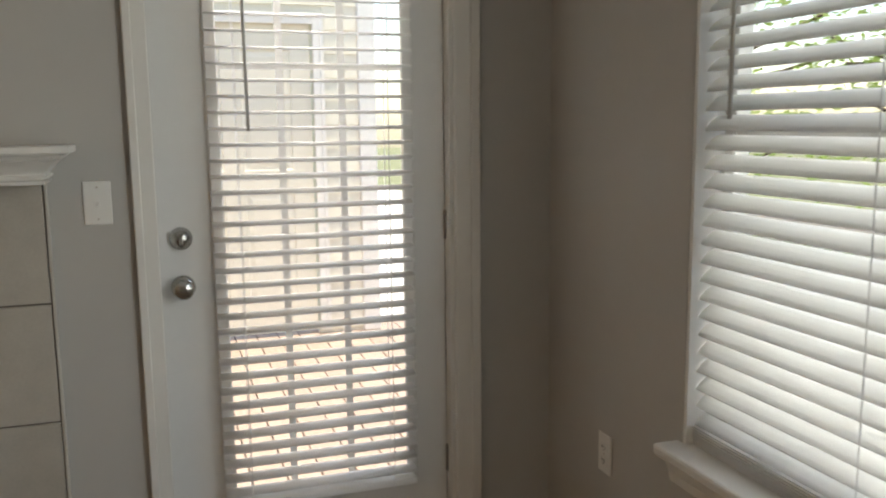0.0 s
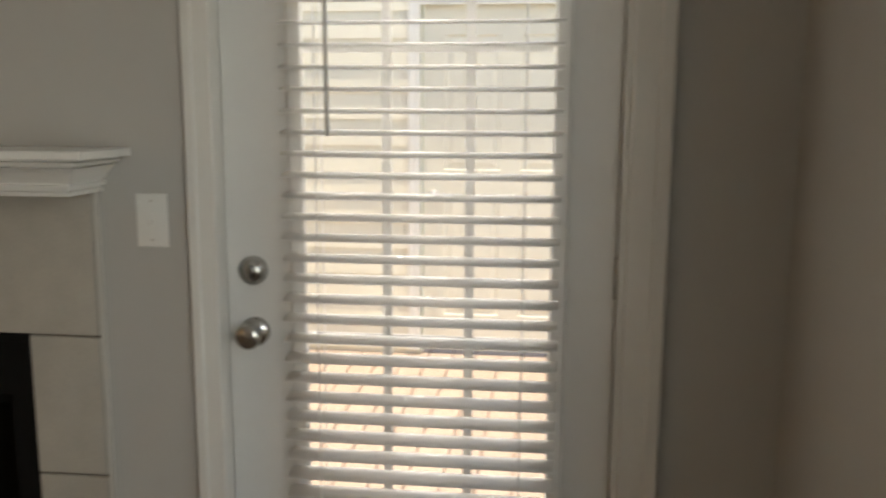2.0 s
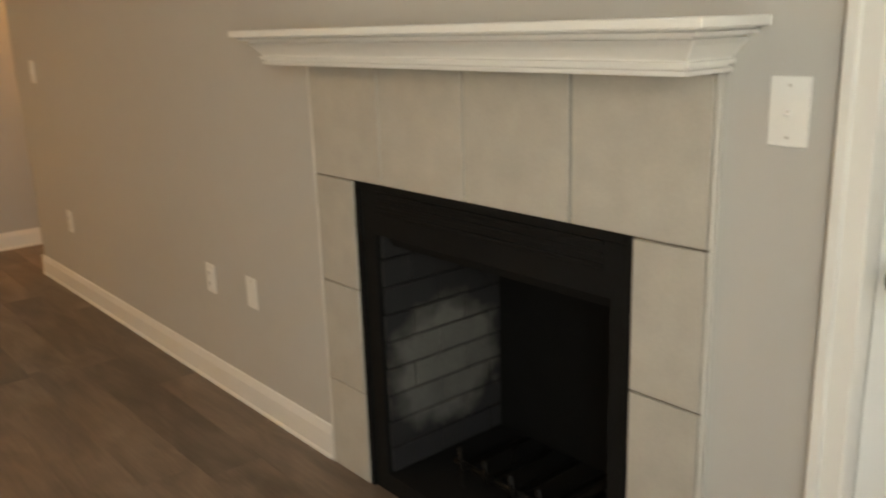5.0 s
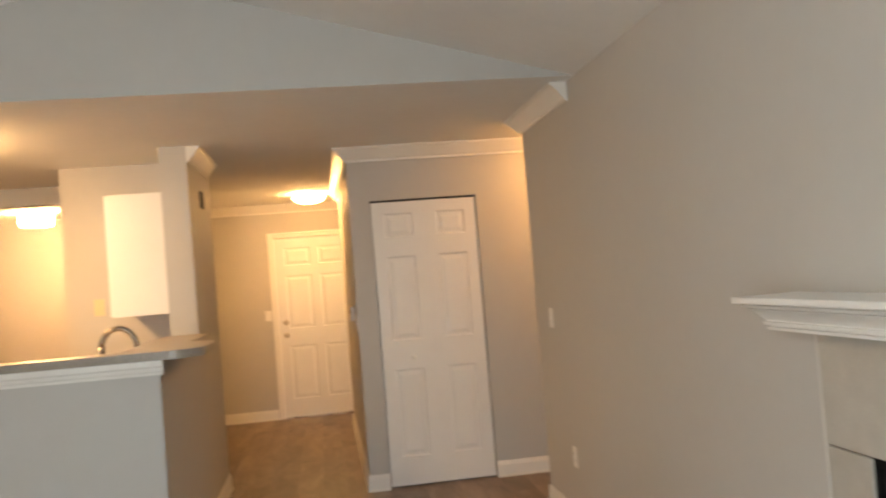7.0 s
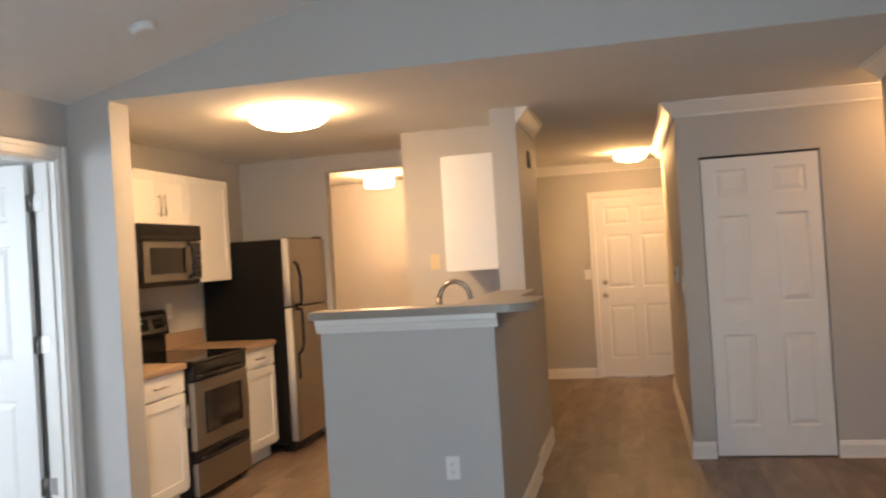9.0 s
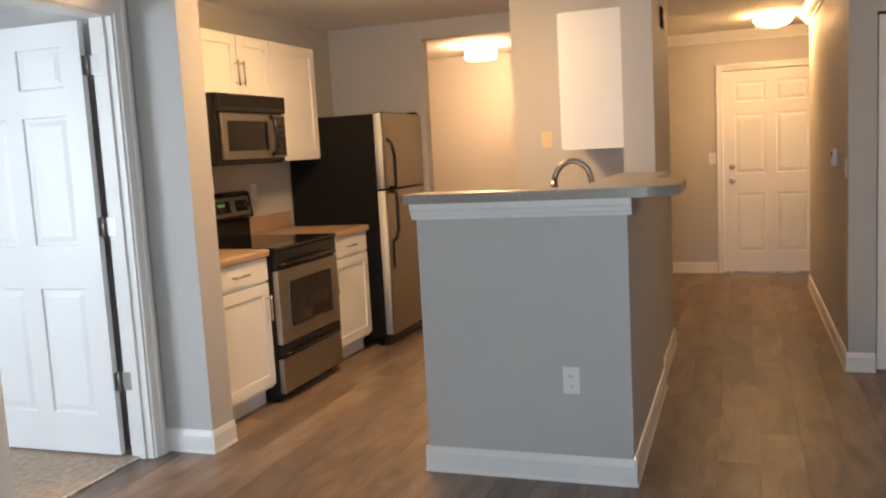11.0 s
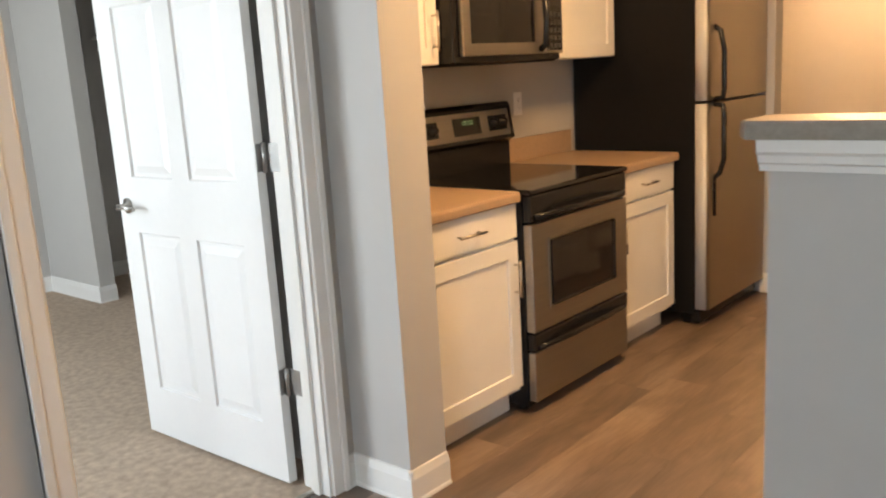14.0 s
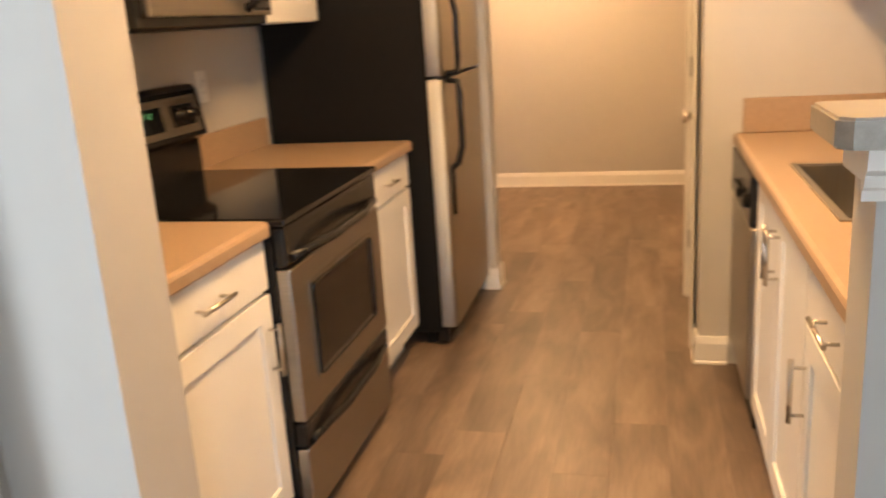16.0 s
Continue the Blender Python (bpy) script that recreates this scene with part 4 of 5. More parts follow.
def base_cabinet(label, x0, x1, back, front, out, hinge, group, drawer=True, doors=1):
    """x0 < x1; front: the face of the box; out: the sign of the way it faces; hinge: 0 handle at x0, 1 handle at x1."""
    root = thing("base_cabinet", label, "cabinet", group, at=((x0 + x1) / 2, front, 0))
    lo, hi = sorted((back, front))
    part("body", boxes((x0, x1, lo, hi, 0.105, 0.872 if drawer else 0.72)), CABW, root)
    k = front - out * 0.06
    lo2, hi2 = sorted((k, k - out * 0.015))
    part("toe_kick", boxes((x0, x1, lo2, hi2, 0.001, 0.105)), TRIM, root)
    yf = front + out * 0.0005
    o = (0, out, 0)
    if drawer:
        d = slab_front(root, "drawer", x0 + 0.004, x1 - 0.004, 0.735, 0.868, yf, out)
        c = (x0 + x1) / 2
        bar_pull(d, (c - 0.055, yf + out * 0.019, 0.80), (c + 0.055, yf + out * 0.019, 0.80), o)
    top = 0.722
    w = (x1 - x0) / doors
    for i in range(doors):
        a, b = x0 + i * w + 0.004, x0 + (i + 1) * w - 0.004
        d = shaker(root, "door", a, b, 0.125, top if drawer else 0.868, yf, out)
        side = hinge if doors == 1 else 1 - i
        hx = a + 0.028 if side == 0 else b - 0.028
        zt = top - 0.09 if drawer else 0.80
        bar_pull(d, (hx, yf + out * 0.019, zt - 0.11), (hx, yf + out * 0.019, zt), o)
    return root


KB, KF = -4.879, -4.27
base_cabinet("white shaker base cabinet with drawer beside the pier", -4.385, -3.772, KB, KF, 1, 0, "kitchen base cabinets")
base_cabinet("white shaker base cabinet with drawer between range and refrigerator", -5.755, -5.165, KB, KF, 1, 1, "kitchen base cabinets")
base_cabinet("white shaker base cabinet with drawer at the peninsula end", -4.25, -3.722, -2.292, -2.95, -1, 0, "kitchen base cabinets")
base_cabinet("white shaker sink base cabinet with two doors", -5.11, -4.252, -2.292, -2.95, -1, 0, "kitchen base cabinets", drawer=False, doors=2)


def counter(name, label, x0, x1, wall, edge, out, hole=None, splash_end=None):
    root = thing(name, label, "countertop", at=((x0 + x1) / 2, edge, 0.875))
    e = edge
    prof = [(wall, 0.8725), (e - out * 0.004, 0.8725), (e, 0.878), (e, 0.902), (e - out * 0.004, 0.910), (e - out * 0.014, 0.9145), (wall, 0.9145)]
    if hole is None:
        bm = prism(prof, "x", x0, x1)
    else:
        hx0, hx1, hy0, hy1 = hole
        bm = prism(prof, "x", x0, hx0)
        for extra in (prism(prof, "x", hx1, x1), boxes((hx0, hx1, hy1, wall, 0.8725, 0.9145)), prism([(hy0, 0.8725)] + prof[1:6] + [(hy0, 0.9145)], "x", hx0, hx1)):
            tmp = bpy.data.meshes.new("tmp")
            extra.to_mesh(tmp)
            extra.free()
            bm.from_mesh(tmp)
            bpy.data.meshes.remove(tmp)
        bmesh.ops.remove_doubles(bm, verts=bm.verts, dist=0.0002)
    part("slab", bm, LAMINATE, root)
    lo, hi = sorted((wall, wall + out * 0.018))
    part("backsplash", boxes((x0, x1, lo, hi, 0.9145, 1.03), bevel=0.003), LAMINATE, root)
    if splash_end is not None:
        part("side_splash", boxes((splash_end, splash_end + 0.018, min(e, wall) + 0.03, max(e, wall) - 0.02, 0.9145, 1.04), bevel=0.003), LAMINATE, root)
    return root


counter("countertop", "tan laminate countertop with backsplash beside the range", -4.387, -3.772, KB, -4.232, 1)
counter("countertop", "tan laminate countertop with backsplash beside the refrigerator", -5.772, -5.163, KB, -4.232, 1)
counter("countertop", "tan laminate countertop with the sink let in", -5.718, -3.722, -2.292, -2.988, -1, hole=(-5.02, -4.36, -2.88, -2.46), splash_end=-5.718)

sink = thing("kitchen_sink", "stainless steel sink let into the tan counter", "sink", at=(-4.69, -2.67, 0.9))
part("rim", boxes((-5.035, -4.345, -2.895, -2.88, 0.9147, 0.919), (-5.035, -4.345, -2.46, -2.44, 0.9147, 0.919), (-5.035, -5.02, -2.88, -2.46, 0.9147, 0.919), (-4.36, -4.345, -2.88, -2.46, 0.9147, 0.919)), STEEL, sink)
part("bowl", boxes((-5.0198, -5.012, -2.8798, -2.4602, 0.74, 0.915), (-4.368, -4.3602, -2.8798, -2.4602, 0.74, 0.915), (-5.012, -4.368, -2.8798, -2.872, 0.74, 0.915), (-5.012, -4.368, -2.468, -2.4602, 0.74, 0.915), (-5.012, -4.368, -2.872, -2.468, 0.735, 0.745)), STEEL, sink)
fa = thing("faucet", "brushed nickel gooseneck kitchen faucet behind the sink", "faucet", at=(-4.56, -2.41, 0.915))
part("base", lathe([(0, 0), (0.028, 0), (0.027, 0.02), (0.021, 0.035), (0.019, 0.08), (0, 0.08)], 20, Matrix.Translation((-4.56, -2.405, 0.9147))), FAUCETM, fa)
pts = [(-4.56, -2.405, 0.98), (-4.56, -2.405, 1.215)]
for i in range(1, 13):
    a = math.pi * i / 12 * 0.96
    pts.append((-4.56 + 0.02 * i / 12, -2.405 - 0.096 * (1 - math.cos(a)), 1.215 + 0.115 * math.sin(a)))
neck = part("neck", tube(pts, 0.0155, 14), FAUCETM, fa)
part("spray_head", tube([pts[-1], (pts[-1][0], pts[-1][1] + 0.002, pts[-1][2] - 0.07)], 0.0185, 14), FAUCETM, neck)
part("lever", tube([(-4.56, -2.405, 0.985), (-4.50, -2.405, 1.02), (-4.46, -2.405, 1.05)], 0.006, 8), FAUCETM, fa)

# ---- breakfast bar ----
bar = thing("breakfast_bar", "grey-brown laminate bar top with a rounded corner on the half wall", "bar top", at=(-4.3, -2.2, 1.2))


def bar_outline():
    pts = [(-3.76, -3.05), (-3.745, -3.068), (-3.58, -3.068), (-3.56, -3.05)]
    for i in range(9):
        a = math.pi / 2 * i / 8
        pts.append((-3.71 + 0.15 * math.cos(a), -2.055 + 0.15 * math.sin(a)))
    for i in range(9):
        a = math.pi / 2 * i / 8
        pts.append((-4.02 - 0.22 * math.sin(a), -2.06 + 0.155 * math.cos(a)))
    pts += [(-5.048, -2.06), (-5.048, -2.33), (-3.76, -2.33)]
    return pts


bt = prism(bar_outline(), "z", 1.1975, 1.2375)
bmesh.ops.bevel(bt, geom=[e for e in bt.edges if abs(e.verts[0].co.z - e.verts[1].co.z) < 1e-5], offset=0.004, segments=2, affect="EDGES")
part("top", bt, BARTOP, bar)
mould = prism([(XH + 0.0005, 1.128), (XH + 0.007, 1.128), (XH + 0.009, 1.142), (XH + 0.017, 1.147), (XH + 0.020, 1.163), (XH + 0.029, 1.171), (XH + 0.031, 1.197), (XH + 0.0005, 1.197)], "y", -3.03, -2.09)
part("moulding", mould, TRIM, bar, "white moulding under the bar top")
part("end_moulding", boxes((-3.72, XH, -3.028, -3.0105, 1.15, 1.197), bevel=0.003), TRIM, bar)

# ---- upper cabinets ----


def upper_cabinet(label, x0, x1, z0, z1, back, front, out, doors, hinge, low=True):
    root = thing("wall_cabinet", label, "cabinet", "kitchen wall cabinets", at=((x0 + x1) / 2, back, z0))
    lo, hi = sorted((back, front))
    part("body", boxes((x0, x1, lo, hi, z0, z1)), CABW, root)
    w = (x1 - x0) / doors
    yf = front + out * 0.0005
    for i in range(doors):
        a, b = x0 + i * w + 0.003, x0 + (i + 1) * w - 0.003
        d = shaker(root, "door", a, b, z0 + 0.004, z1 - 0.004, yf, out)
        side = hinge if doors == 1 else 1 - i
        hx = a + 0.028 if side == 0 else b - 0.028
        bar_pull(d, (hx, yf + out * 0.019, z0 + 0.07), (hx, yf + out * 0.019, z0 + 0.19), (0, out, 0))
    return root


UF = -4.605
upper_cabinet("white shaker wall cabinet beside the microwave, next to the pier", -4.372, -3.772, 1.405, 2.195, KB, UF, 1, 1, 0)
upper_cabinet("short white shaker wall cabinet above the microwave", -5.155, -4.374, 1.825, 2.195, KB, UF, 1, 2, 0)
upper_cabinet("white shaker wall cabinet beside the refrigerator", -5.775, -5.157, 1.405, 2.195, KB, UF, 1, 1, 1)
upper_cabinet("white shaker wall cabinet over the sink run", -5.718, -5.052, 1.382, 2.155, -2.3005, -2.635, -1, 1, 0)

# ---- microwave over the range ----
mw = thing("microwave", "stainless and black over-the-range microwave under the wall cabinet", "microwave", at=(-4.76, -4.7, 1.4))
MX0, MX1, MF = -5.145, -4.382, -4.52
part("body", boxes((MX0, MX1, KB, MF, 1.405, 1.822), bevel=0.004), BLACK, mw)
dr = part("door", boxes((MX0 + 0.165, MX1 - 0.035, MF + 0.0005, MF + 0.025, 1.432, 1.705), bevel=0.005, seg=2), STEELH, mw, "stainless microwave door")
part("window", boxes((MX0 + 0.235, MX1 - 0.085, MF + 0.0255, MF + 0.028, 1.482, 1.660), bevel=0.001), BGLASS, dr)
part("vent_band", boxes((MX0, MX1, MF + 0.0005, MF + 0.028, 1.712, 1.818), bevel=0.004), BLACK, mw)
for i in range(5):
    part("vent_slot", boxes((MX0 + 0.03, MX1 - 0.03, MF + 0.028, MF + 0.030, 1.745 + i * 0.013, 1.751 + i * 0.013)), BLACKM, mw)
cp = part("control_panel", boxes((MX0 + 0.004, MX0 + 0.160, MF + 0.0005, MF + 0.0225, 1.432, 1.705), bevel=0.004), STEELH, mw, "stainless control column")
part("keypad", boxes((MX0 + 0.012, MX0 + 0.135, MF + 0.0226, MF + 0.024, 1.446, 1.690), bevel=0.0005), BLACK, cp)
for r in range(5):
    for c in range(3):
        part("button", boxes((MX0 + 0.022 + c * 0.034, MX0 + 0.046 + c * 0.034, MF + 0.0242, MF + 0.0256, 1.455 + r * 0.034, 1.475 + r * 0.034)), GREYB, cp)
part("display", boxes((MX0 + 0.02, MX0 + 0.12, MF + 0.0242, MF + 0.0256, 1.635, 1.68)), BGLASS, cp)
part("handle", tube([(MX0 + 0.19, MF + 0.024, 1.450), (MX0 + 0.19, MF + 0.055, 1.472), (MX0 + 0.19, MF + 0.064, 1.57), (MX0 + 0.19, MF + 0.055, 1.668), (MX0 + 0.19, MF + 0.024, 1.690)], 0.015, 10), BLACK, mw, "black bowed handle")
part("underside", boxes((MX0 + 0.02, MX1 - 0.02, KB + 0.02, MF - 0.01, 1.398, 1.405)), BLACKM, mw)

# ---- range ----
rg = thing("range", "stainless and black freestanding electric range between the cabinets", "stove", at=(-4.77, -4.5, 0))
RX0, RX1, RF = -5.157, -4.393, -4.235
part("body", boxes((RX0, RX1, KB, RF, 0.03, 0.895)), BLACK, rg)
part("cooktop", boxes((RX0 - 0.002, RX1 + 0.002, KB, RF + 0.045, 0.897, 0.918), bevel=0.006, seg=2), BGLASS, rg, "black ceramic glass cooktop")
part("front_band", boxes((RX0, RX1, RF + 0.0005, RF + 0.038, 0.785, 0.895), bevel=0.010, seg=2), BLACK, rg)
od = part("oven_door", boxes((RX0 + 0.004, RX1 - 0.004, RF + 0.0005, RF + 0.040, 0.345, 0.780), bevel=0.006, seg=2), STEELH, rg, "stainless oven door")
part("window", boxes((RX0 + 0.128, RX1 - 0.128, RF + 0.0402, RF + 0.0425, 0.435, 0.705), bevel=0.012, seg=3), BGLASS, od)


part("window_rim", solid((RX0 + 0.118, RX0 + 0.1275, RF + 0.0402, RF + 0.0435, 0.425, 0.715), (RX1 - 0.1275, RX1 - 0.118, RF + 0.0402, RF + 0.0435, 0.425, 0.715),
                         (RX0 + 0.1275, RX1 - 0.1275, RF + 0.0402, RF + 0.0435, 0.425, 0.4345), (RX0 + 0.1275, RX1 - 0.1275, RF + 0.0402, RF + 0.0435, 0.7055, 0.715)), STEEL, od)


def bow_handle(z, y, x0, x1, reach=0.045, r=0.014):
    pts = []
    for i in range(11):
        u = i / 10
        pts.append((x0 + (x1 - x0) * u, y + reach * min(1, 3.2 * min(u, 1 - u)), z + 0.012 * math.sin(math.pi * u)))
    return tube(pts, r, 10)


part("handle", bow_handle(0.806, RF + 0.036, RX0 + 0.03, RX1 - 0.03), BLACK, od, "black bowed oven handle")
dw_ = part("drawer", boxes((RX0 + 0.004, RX1 - 0.004, RF + 0.0005, RF + 0.036, 0.055, 0.262), bevel=0.006, seg=2), STEELH, rg, "stainless storage drawer")
part("drawer_top", boxes((RX0 + 0.004, RX1 - 0.004, RF + 0.0005, RF + 0.038, 0.266, 0.338), bevel=0.006), BLACK, rg)
part("handle", bow_handle(0.278, RF + 0.034, RX0 + 0.03, RX1 - 0.03, 0.032, 0.013), BLACK, dw_, "black drawer handle")
for x in (RX0 + 0.05, RX1 - 0.05):
    for y in (KB + 0.06, RF - 0.06):
        part("foot", boxes((x - 0.02, x + 0.02, y - 0.02, y + 0.02, 0.0, 0.03)), BLACKM, rg)
bg = part("backguard", prism([(-4.879, 0.918), (-4.835, 0.918), (-4.835, 1.03), (-4.80, 1.05), (-4.825, 1.205), (-4.84, 1.222), (-4.879, 1.222)], "x", RX0, RX1), BLACK, rg, "black backguard with controls")
tilt = math.atan2(0.025, 0.155)
mt = Matrix.Translation((0, -4.8125, 1.1275)) @ Matrix.Rotation(tilt, 4, "X")


def on_guard(name, bm, material, label="", parent=None):
    bm.transform(mt)
    return part(name, bm, material, parent or bg, label)


pnl = on_guard("control_face", boxes((RX0 + 0.03, RX1 - 0.03, 0.0005, 0.004, -0.062, 0.062), bevel=0.001), STEELH)
on_guard("display", boxes((-4.90, -4.70, 0.0042, 0.006, -0.040, 0.040), bevel=0.001), BGLASS, "dark clock display", pnl)
for x in (-5.03, -4.52):
    on_guard("knob_bezel", boxes((x - 0.072, x + 0.072, 0.0042, 0.0062, -0.036, 0.036), bevel=0.0009), BLACK, "", pnl)
for x in (-5.065, -4.995, -4.555, -4.485):
    on_guard("knob", lathe([(0, 0), (0.026, 0), (0.024, 0.006), (0.017, 0.008), (0.015, 0.026), (0, 0.027)], 18, pose(x, 0.0063, 0.0, -90)), BLACK, "black control knob", pnl)
# clock digits, too small to read
for i, x in enumerate((-4.835, -4.815, -4.79, -4.77)):
    on_guard("clock_digit", boxes((x - 0.004, x + 0.004, 0.0061, 0.0066, 0.009, 0.0105), (x + 0.003, x + 0.0042, 0.0061, 0.0066, 0.010, 0.023), (x - 0.004, x + 0.004, 0.0061, 0.0066, 0.0225, 0.024)), CLOCK, "green lit clock digit", pnl)

# ---- refrigerator ----
fg = thing("refrigerator", "stainless front top-freezer refrigerator with black sides", "refrigerator", at=(-6.19, -4.5, 0))
FX0, FX1, FF = -6.605, -5.805, -4.165
part("cabinet", boxes((FX0 + 0.004, FX1 - 0.004, -4.865, FF, 0.06, 1.705), bevel=0.008), BLACKM, fg, "black textured cabinet")
part("grille", boxes((FX0 + 0.01, FX1 - 0.01, FF - 0.03, FF + 0.025, 0.012, 0.085), bevel=0.008), BLACK, fg)


def fridge_door(name, z0, z1):
    w = [(FX0, FF + 0.004), (FX1, FF + 0.004)]
    for i in range(6):
        a = math.pi / 2 * i / 5
        w.append((FX1 - 0.022 + 0.022 * math.cos(a), FF + 0.048 + 0.022 * math.sin(a)))
    for i in range(6):
        a = math.pi / 2 + math.pi / 2 * i / 5
        w.append((FX0 + 0.022 + 0.022 * math.cos(a), FF + 0.048 + 0.022 * math.sin(a)))
    bm = prism(w, "z", z0, z1)
    for f in bm.faces:
        f.smooth = len(f.verts) == 4 and abs(f.normal.z) < 0.1 and f.calc_area() < 0.05
    ob = part(name, bm, STEEL, fg, "brushed stainless door")
    ob.data.materials.append(SILVER)
    for f in ob.data.polygons:
        if abs(f.normal.x) > 0.75:
            f.material_index = 1
    return ob


fz = fridge_door("freezer_door", 1.163, 1.708)
fd = fridge_door("fresh_food_door", 0.092, 1.148)
part("cap", boxes((FX0 + 0.02, FX1 - 0.02, FF, FF + 0.05, 1.708, 1.716), bevel=0.003), BLACKM, fz)
HX, HY = FX1 - 0.075, FF + 0.0705
part("handle", tube([(HX, HY - 0.002, 1.52), (HX, HY + 0.03, 1.495), (HX, HY + 0.05, 1.40), (HX, HY + 0.05, 1.22), (HX, HY + 0.045, 1.175), (HX, HY - 0.002, 1.168)], 0.013, 10), BLACK, fz, "black bowed handle")
part("handle", tube([(HX, HY - 0.002, 1.142), (HX, HY + 0.045, 1.135), (HX, HY + 0.05, 1.09), (HX, HY + 0.05, 0.87), (HX, HY + 0.03, 0.80), (HX, HY - 0.002, 0.77), (HX, HY - 0.002, 0.58)], 0.013, 10), BLACK, fd, "black bowed handle")
part("hinge_cover", boxes((FX0 + 0.01, FX0 + 0.09, FF - 0.02, FF + 0.045, 1.716, 1.73), bevel=0.004), BLACKM, fg)
for x in (FX0 + 0.06, FX1 - 0.06):
    for y in (-4.8, FF - 0.06):
        part("foot", boxes((x - 0.02, x + 0.02, y - 0.02, y + 0.02, 0.0, 0.06)), BLACKM, fg)

# ---- dishwasher ----
dw = thing("dishwasher", "dishwasher with black control strip under the tan counter", "dishwasher", at=(-5.41, -2.7, 0))
part("body", boxes((-5.714, -5.114, -2.96, -2.30, 0.03, 0.870)), BLACKM, dw)
part("door", boxes((-5.708, -5.118, -2.985, -2.9605, 0.13, 0.70), bevel=0.004), STEELH, dw)
cpn = part("control_strip", boxes((-5.708, -5.118, -2.990, -2.9605, 0.705, 0.865), bevel=0.006, seg=2), BLACK, dw)
part("latch_handle", boxes((-5.50, -5.33, -3.010, -2.9905, 0.755, 0.79), bevel=0.006), BLACK, cpn)
part("dial", lathe([(0, 0), (0.024, 0), (0.021, 0.014), (0, 0.015)], 18, pose(-5.20, -2.9905, 0.775, 90)), BLACKM, cpn)
part("toe_panel", boxes((-5.708, -5.118, -2.93, -2.91, 0.005, 0.125)), BLACKM, dw)

# ---- porch outside the glazed door ----
structure("ground", boxes((-60, 60, -60, 60, -0.5, -0.45)), GRASS, "grassy ground round the building", "ground")
# added pale slab: its colour imitates the overexposed glare past the railing
structure("pavement", boxes((1.6, 6.2, 3.6, 45, -0.45, -0.444)), GLARE_PALE, "pale slab added for the washed-out brightness beyond the porch", "pavement")
deck = tagged(new("porch_deck"), "light tan wooden porch decking", "deck", kind="structure")
dmesh = boxes((0, 0.136, 0, 3.36, -0.028, 0), bevel=0.003)
dme = bpy.data.meshes.new("deck_board")
dmesh.to_mesh(dme)
dmesh.free()
dme.materials.append(DECK)
for i in range(31):
    ob = new("deck_board", dme)
    ob.parent = deck
    ob.location = (-1.6 + i * 0.142, 0.145, -0.03)
part("joist", boxes((-1.6, 2.8, 0.145, 3.5, -0.2, -0.0585)), BARK, deck)
st = tagged(new("porch_wall"), "cream lap siding wall with a storage closet", "wall", kind="structure")
part("sheathing", boxes((-1.72, -0.10, 3.28, 3.40, -0.058, 2.75), (0.96, 1.26, 3.28, 3.40, -0.058, 2.75), (-0.10, 0.96, 3.28, 3.40, 2.06, 2.75), (-1.72, -1.6, 0.145, 3.28, -0.058, 2.75)), SIDING, st)
z = 0.0
while z < 2.7:
    for a, b in (((-1.6, -0.17), (1.03, 1.26)) if z < 2.1 else ((-1.6, 1.26),)):
        part("siding_board", prism([(3.279, z), (3.262, z), (3.272, z + 0.155), (3.279, z + 0.155)], "x", a, b), SIDING, st)
    z += 0.155
part("porch_post", boxes((1.262, 1.38, 3.24, 3.36, -0.03, 2.75), bevel=0.006), TRIM, st)
sd = tagged(thing("storage_door", "cream panelled storage closet door on the porch", "door", at=(0.43, 3.3, 0)), kind="structure")
panel_leaf(sd, 1.03, 2.056, 0.04, [(0.22, 0.95), (1.10, 1.88)], 2, stile=0.13, mid=0.13, m=pose(-0.085, 3.285, 0.0))
for ob in sd.children_recursive:
    ob.data.materials[0] = SIDING
part("knob", knob_bm(pose(-0.02, 3.285, 0.95, 90)), NICKEL, sd)
casing("storage_casing", 3.26, "x", -0.10, 0.96, 2.045, -1, 0.07, "white casing round the storage door")
rl = thing("porch_railing", "white porch railing with square balusters", "railing", at=(2.75, 1.8, 0))
part("top_rail", boxes((2.70, 2.79, 0.15, 3.36, 0.93, 0.975), bevel=0.005), TRIM, rl)
part("bottom_rail", boxes((2.72, 2.77, 0.15, 3.36, 0.06, 0.10), bevel=0.004), TRIM, rl)
for i in range(26):
    y = 0.25 + i * 0.12
    part("baluster", boxes((2.73, 2.76, y, y + 0.03, 0.10, 0.93)), TRIM, rl)
for y in (0.16, 3.27):
    part("post", boxes((2.69, 2.80, y, y + 0.11, -0.029, 1.05), bevel=0.005), TRIM, rl)

# ---- trees beyond the window ----


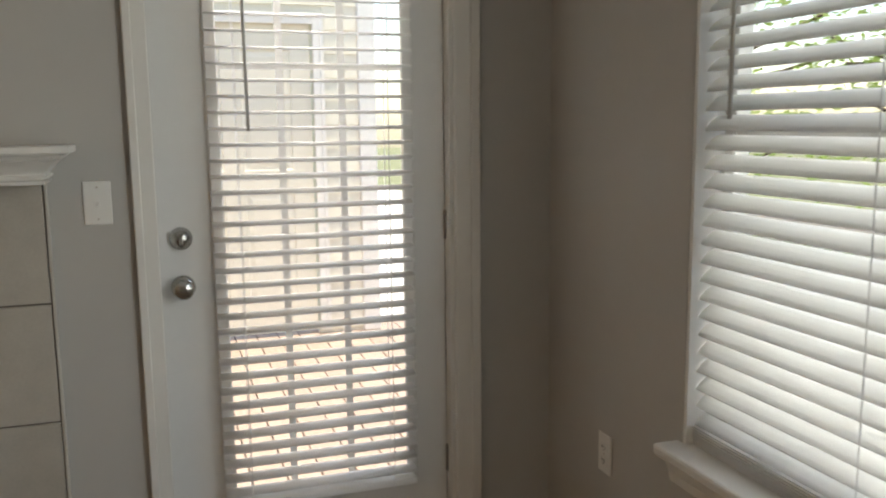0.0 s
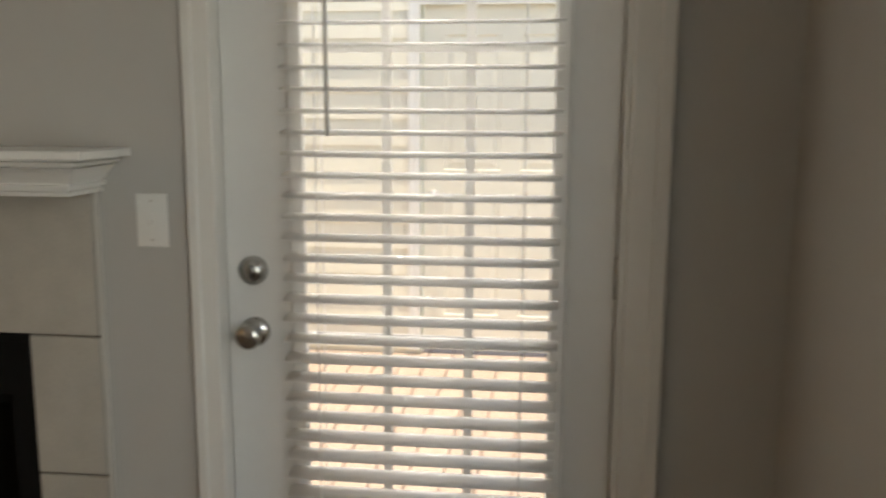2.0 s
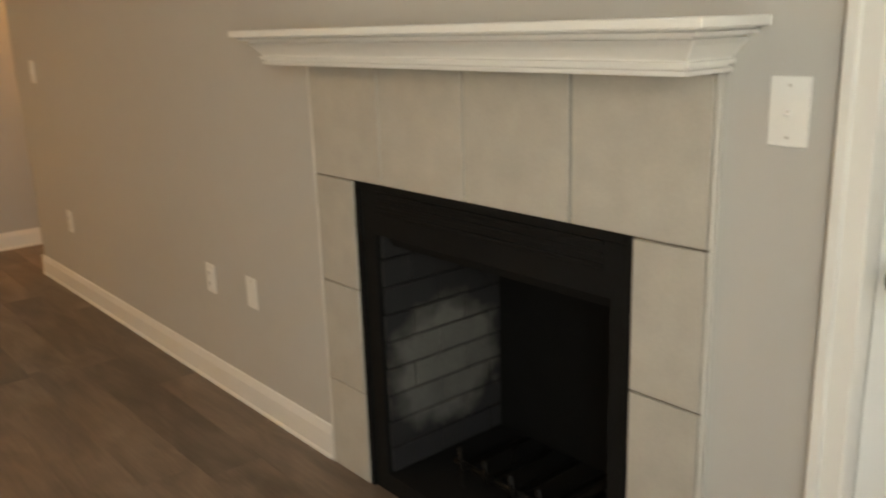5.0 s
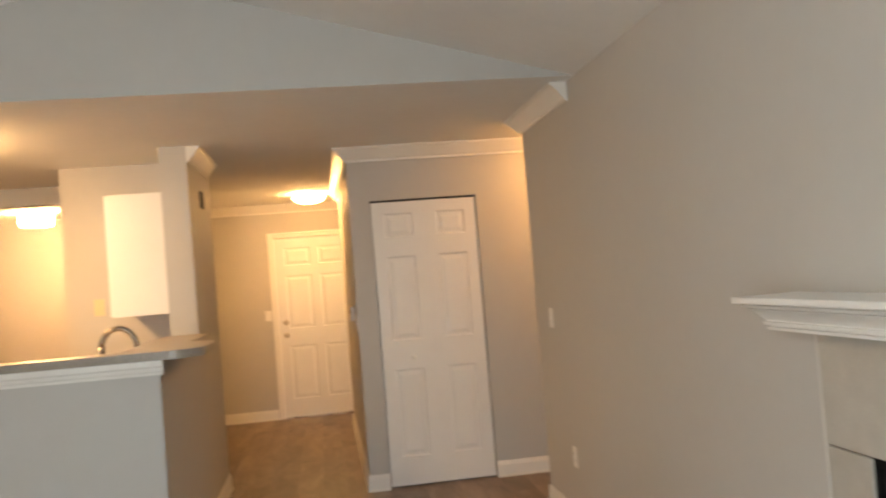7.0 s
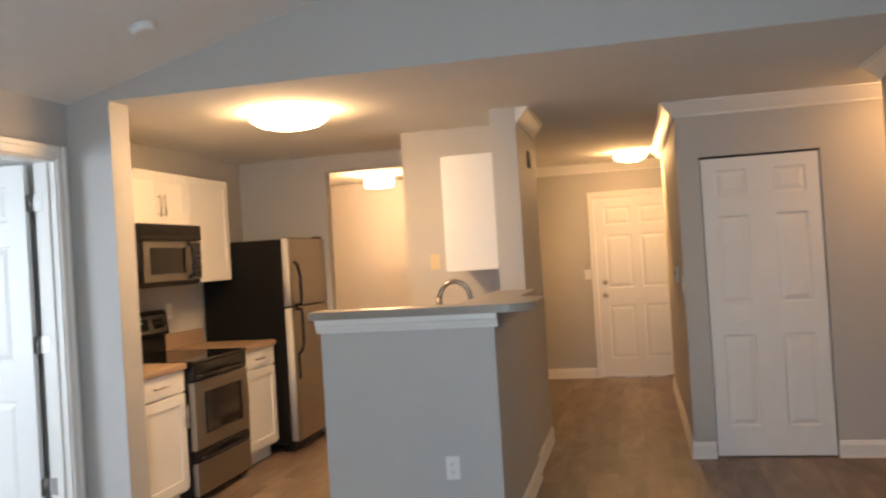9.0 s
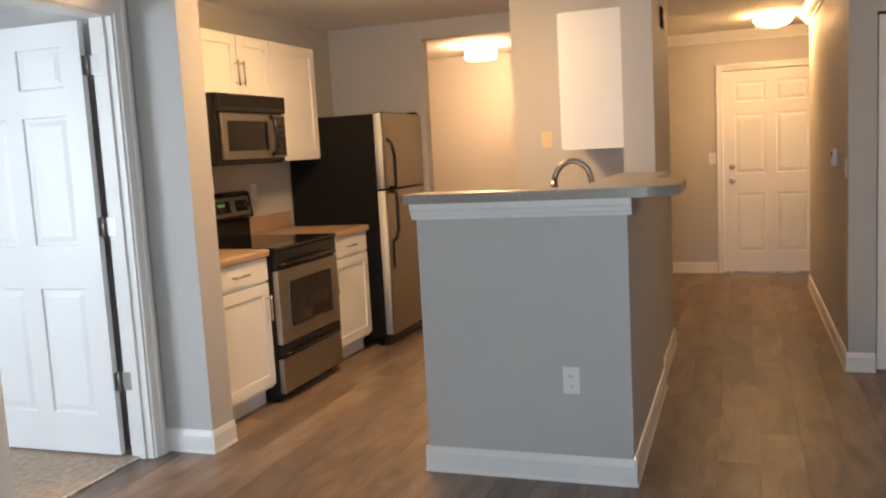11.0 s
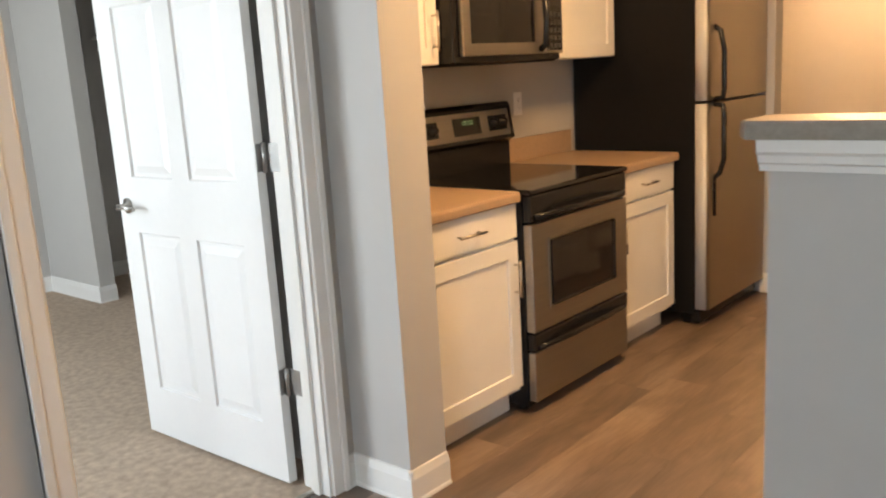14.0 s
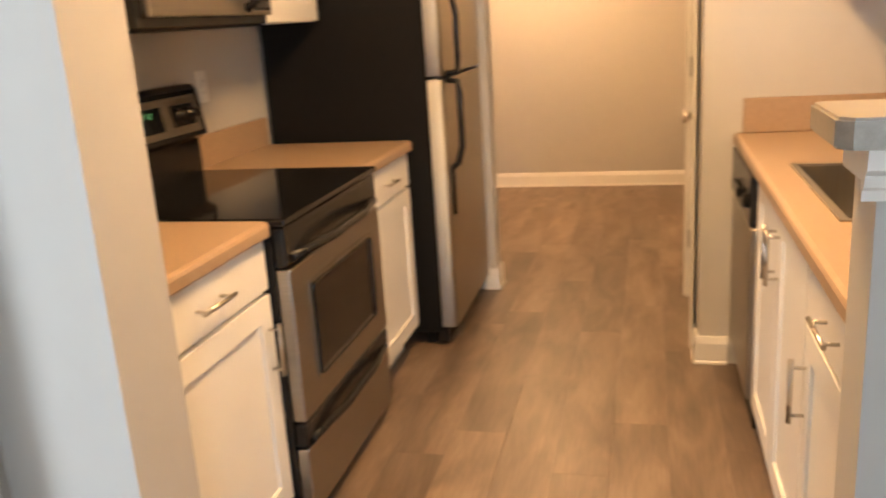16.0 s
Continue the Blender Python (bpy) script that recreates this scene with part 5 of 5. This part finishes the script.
def tree(x, y, base, height, spread, seed, leaves):
    rnd = random.Random(seed)
    root = thing("tree", "leafy broadleaf tree in sunlight outside the window", "tree", "trees outside", at=(x, y, base))
    tr = tube([(x, y, base), (x + 0.05, y, base + height * 0.3), (x - 0.05, y + 0.08, base + height * 0.6), (x, y, base + height * 0.9)], 0.12, 8)
    for v in tr.verts:
        k = 1 - 0.7 * (v.co.z - base) / height
        v.co.x, v.co.y = x + (v.co.x - x) * k, y + (v.co.y - y) * k
    part("trunk", tr, BARK, root)
    tips = []
    for i in range(14):
        a, z0 = rnd.uniform(0, 6.28), base + height * rnd.uniform(0.15, 0.8)
        L = spread * rnd.uniform(0.6, 1.0)
        end = (x + math.cos(a) * L, y + math.sin(a) * L, z0 + height * rnd.uniform(0.05, 0.22))
        midp = (x + math.cos(a) * L * 0.5, y + math.sin(a) * L * 0.5, z0 + height * 0.06)
        part("limb", tube([(x, y, z0), midp, end], 0.025, 5), BARK, root)
        tips += [end, midp]
    verts, faces = [], []
    for k in range(leaves):
        c = Vector(rnd.choice(tips)) + Vector((rnd.gauss(0, 0.32), rnd.gauss(0, 0.32), rnd.gauss(0, 0.28))) * spread * 0.55
        d = Vector((rnd.gauss(0, 1), rnd.gauss(0, 1), rnd.gauss(0, 0.6))).normalized()
        e = d.orthogonal().normalized()
        s = rnd.uniform(0.05, 0.10)
        i = len(verts)
        verts += [c - d * s, c + e * s * 0.45, c + d * s, c - e * s * 0.45]
        faces.append((i, i + 1, i + 2, i + 3))
    me = bpy.data.meshes.new("crown")
    me.from_pydata([tuple(v) for v in verts], [], faces)
    me.materials.append(LEAF)
    cr = new("crown", me)
    cr.parent = root
    cr.matrix_parent_inverse = root.matrix_basis.inverted()
    cr["kind"] = "stuff"
    cr["label"] = "crown of many small green leaves"


tree(8.2, 3.0, -0.46, 4.6, 1.9, 11, 2000)
tree(10.5, 1.0, -0.46, 5.0, 2.2, 12, 2000)
tree(10.0, 5.6, -0.46, 5.2, 2.4, 13, 2000)
tree(7.4, 7.5, -0.46, 5.5, 2.2, 14, 2000)

# ---- floor planks, laid along x ----
floor = tagged(new("floor"), "grey-brown wood-look vinyl plank floor", "floor", kind="structure")
PW, PL = 0.1792, 1.22


def plank_mesh(width, length):
    g, c = 0.0002, 0.0007
    bm = prism([(g, -0.011), (g, -c), (g + c, 0), (width - g - c, 0), (width - g, -c), (width - g, -0.011)], "x", g, length - g)
    me = bpy.data.meshes.new("plank")
    bm.to_mesh(me)
    bm.free()
    me.materials.append(PLANK)
    return me


full = plank_mesh(PW, PL)
lipped = plank_mesh(PW, PL)
lipped.name = "plank_lipped"
edit = bmesh.new()
edit.from_mesh(lipped)
bmesh.ops.bisect_plane(edit, geom=edit.verts[:] + edit.edges[:] + edit.faces[:], plane_co=(PL - 0.03, 0, 0), plane_no=(1, 0, 0))
for v in edit.verts:
    if v.co.x > PL - 0.01 and v.co.z > -0.005:
        v.co.z += 0.0035 * math.sin(math.pi * v.co.y / PW)
edit.to_mesh(lipped)
edit.free()
rnd = random.Random(3)
for r in range(-9, 32):
    y = -(r + 1) * PW
    x0, x1 = (XF - 0.05, XE + 0.05) if 0 <= r < 25 else ((XF - 0.05, -3.8) if r in (25, 26) else (XF - 0.05, -5.5) if r >= 25 else (-5.60, -4.66))
    x = x0 - rnd.uniform(0.05, 1.15) if r >= 0 else x0 - rnd.uniform(0, 0.25)
    while x < x1 - (0.02 if r < 27 else PL):
        ob = new("plank", lipped if rnd.random() < 0.22 else full)
        ob.parent = floor
        ob.location = (x, y, 0)
        x += PL
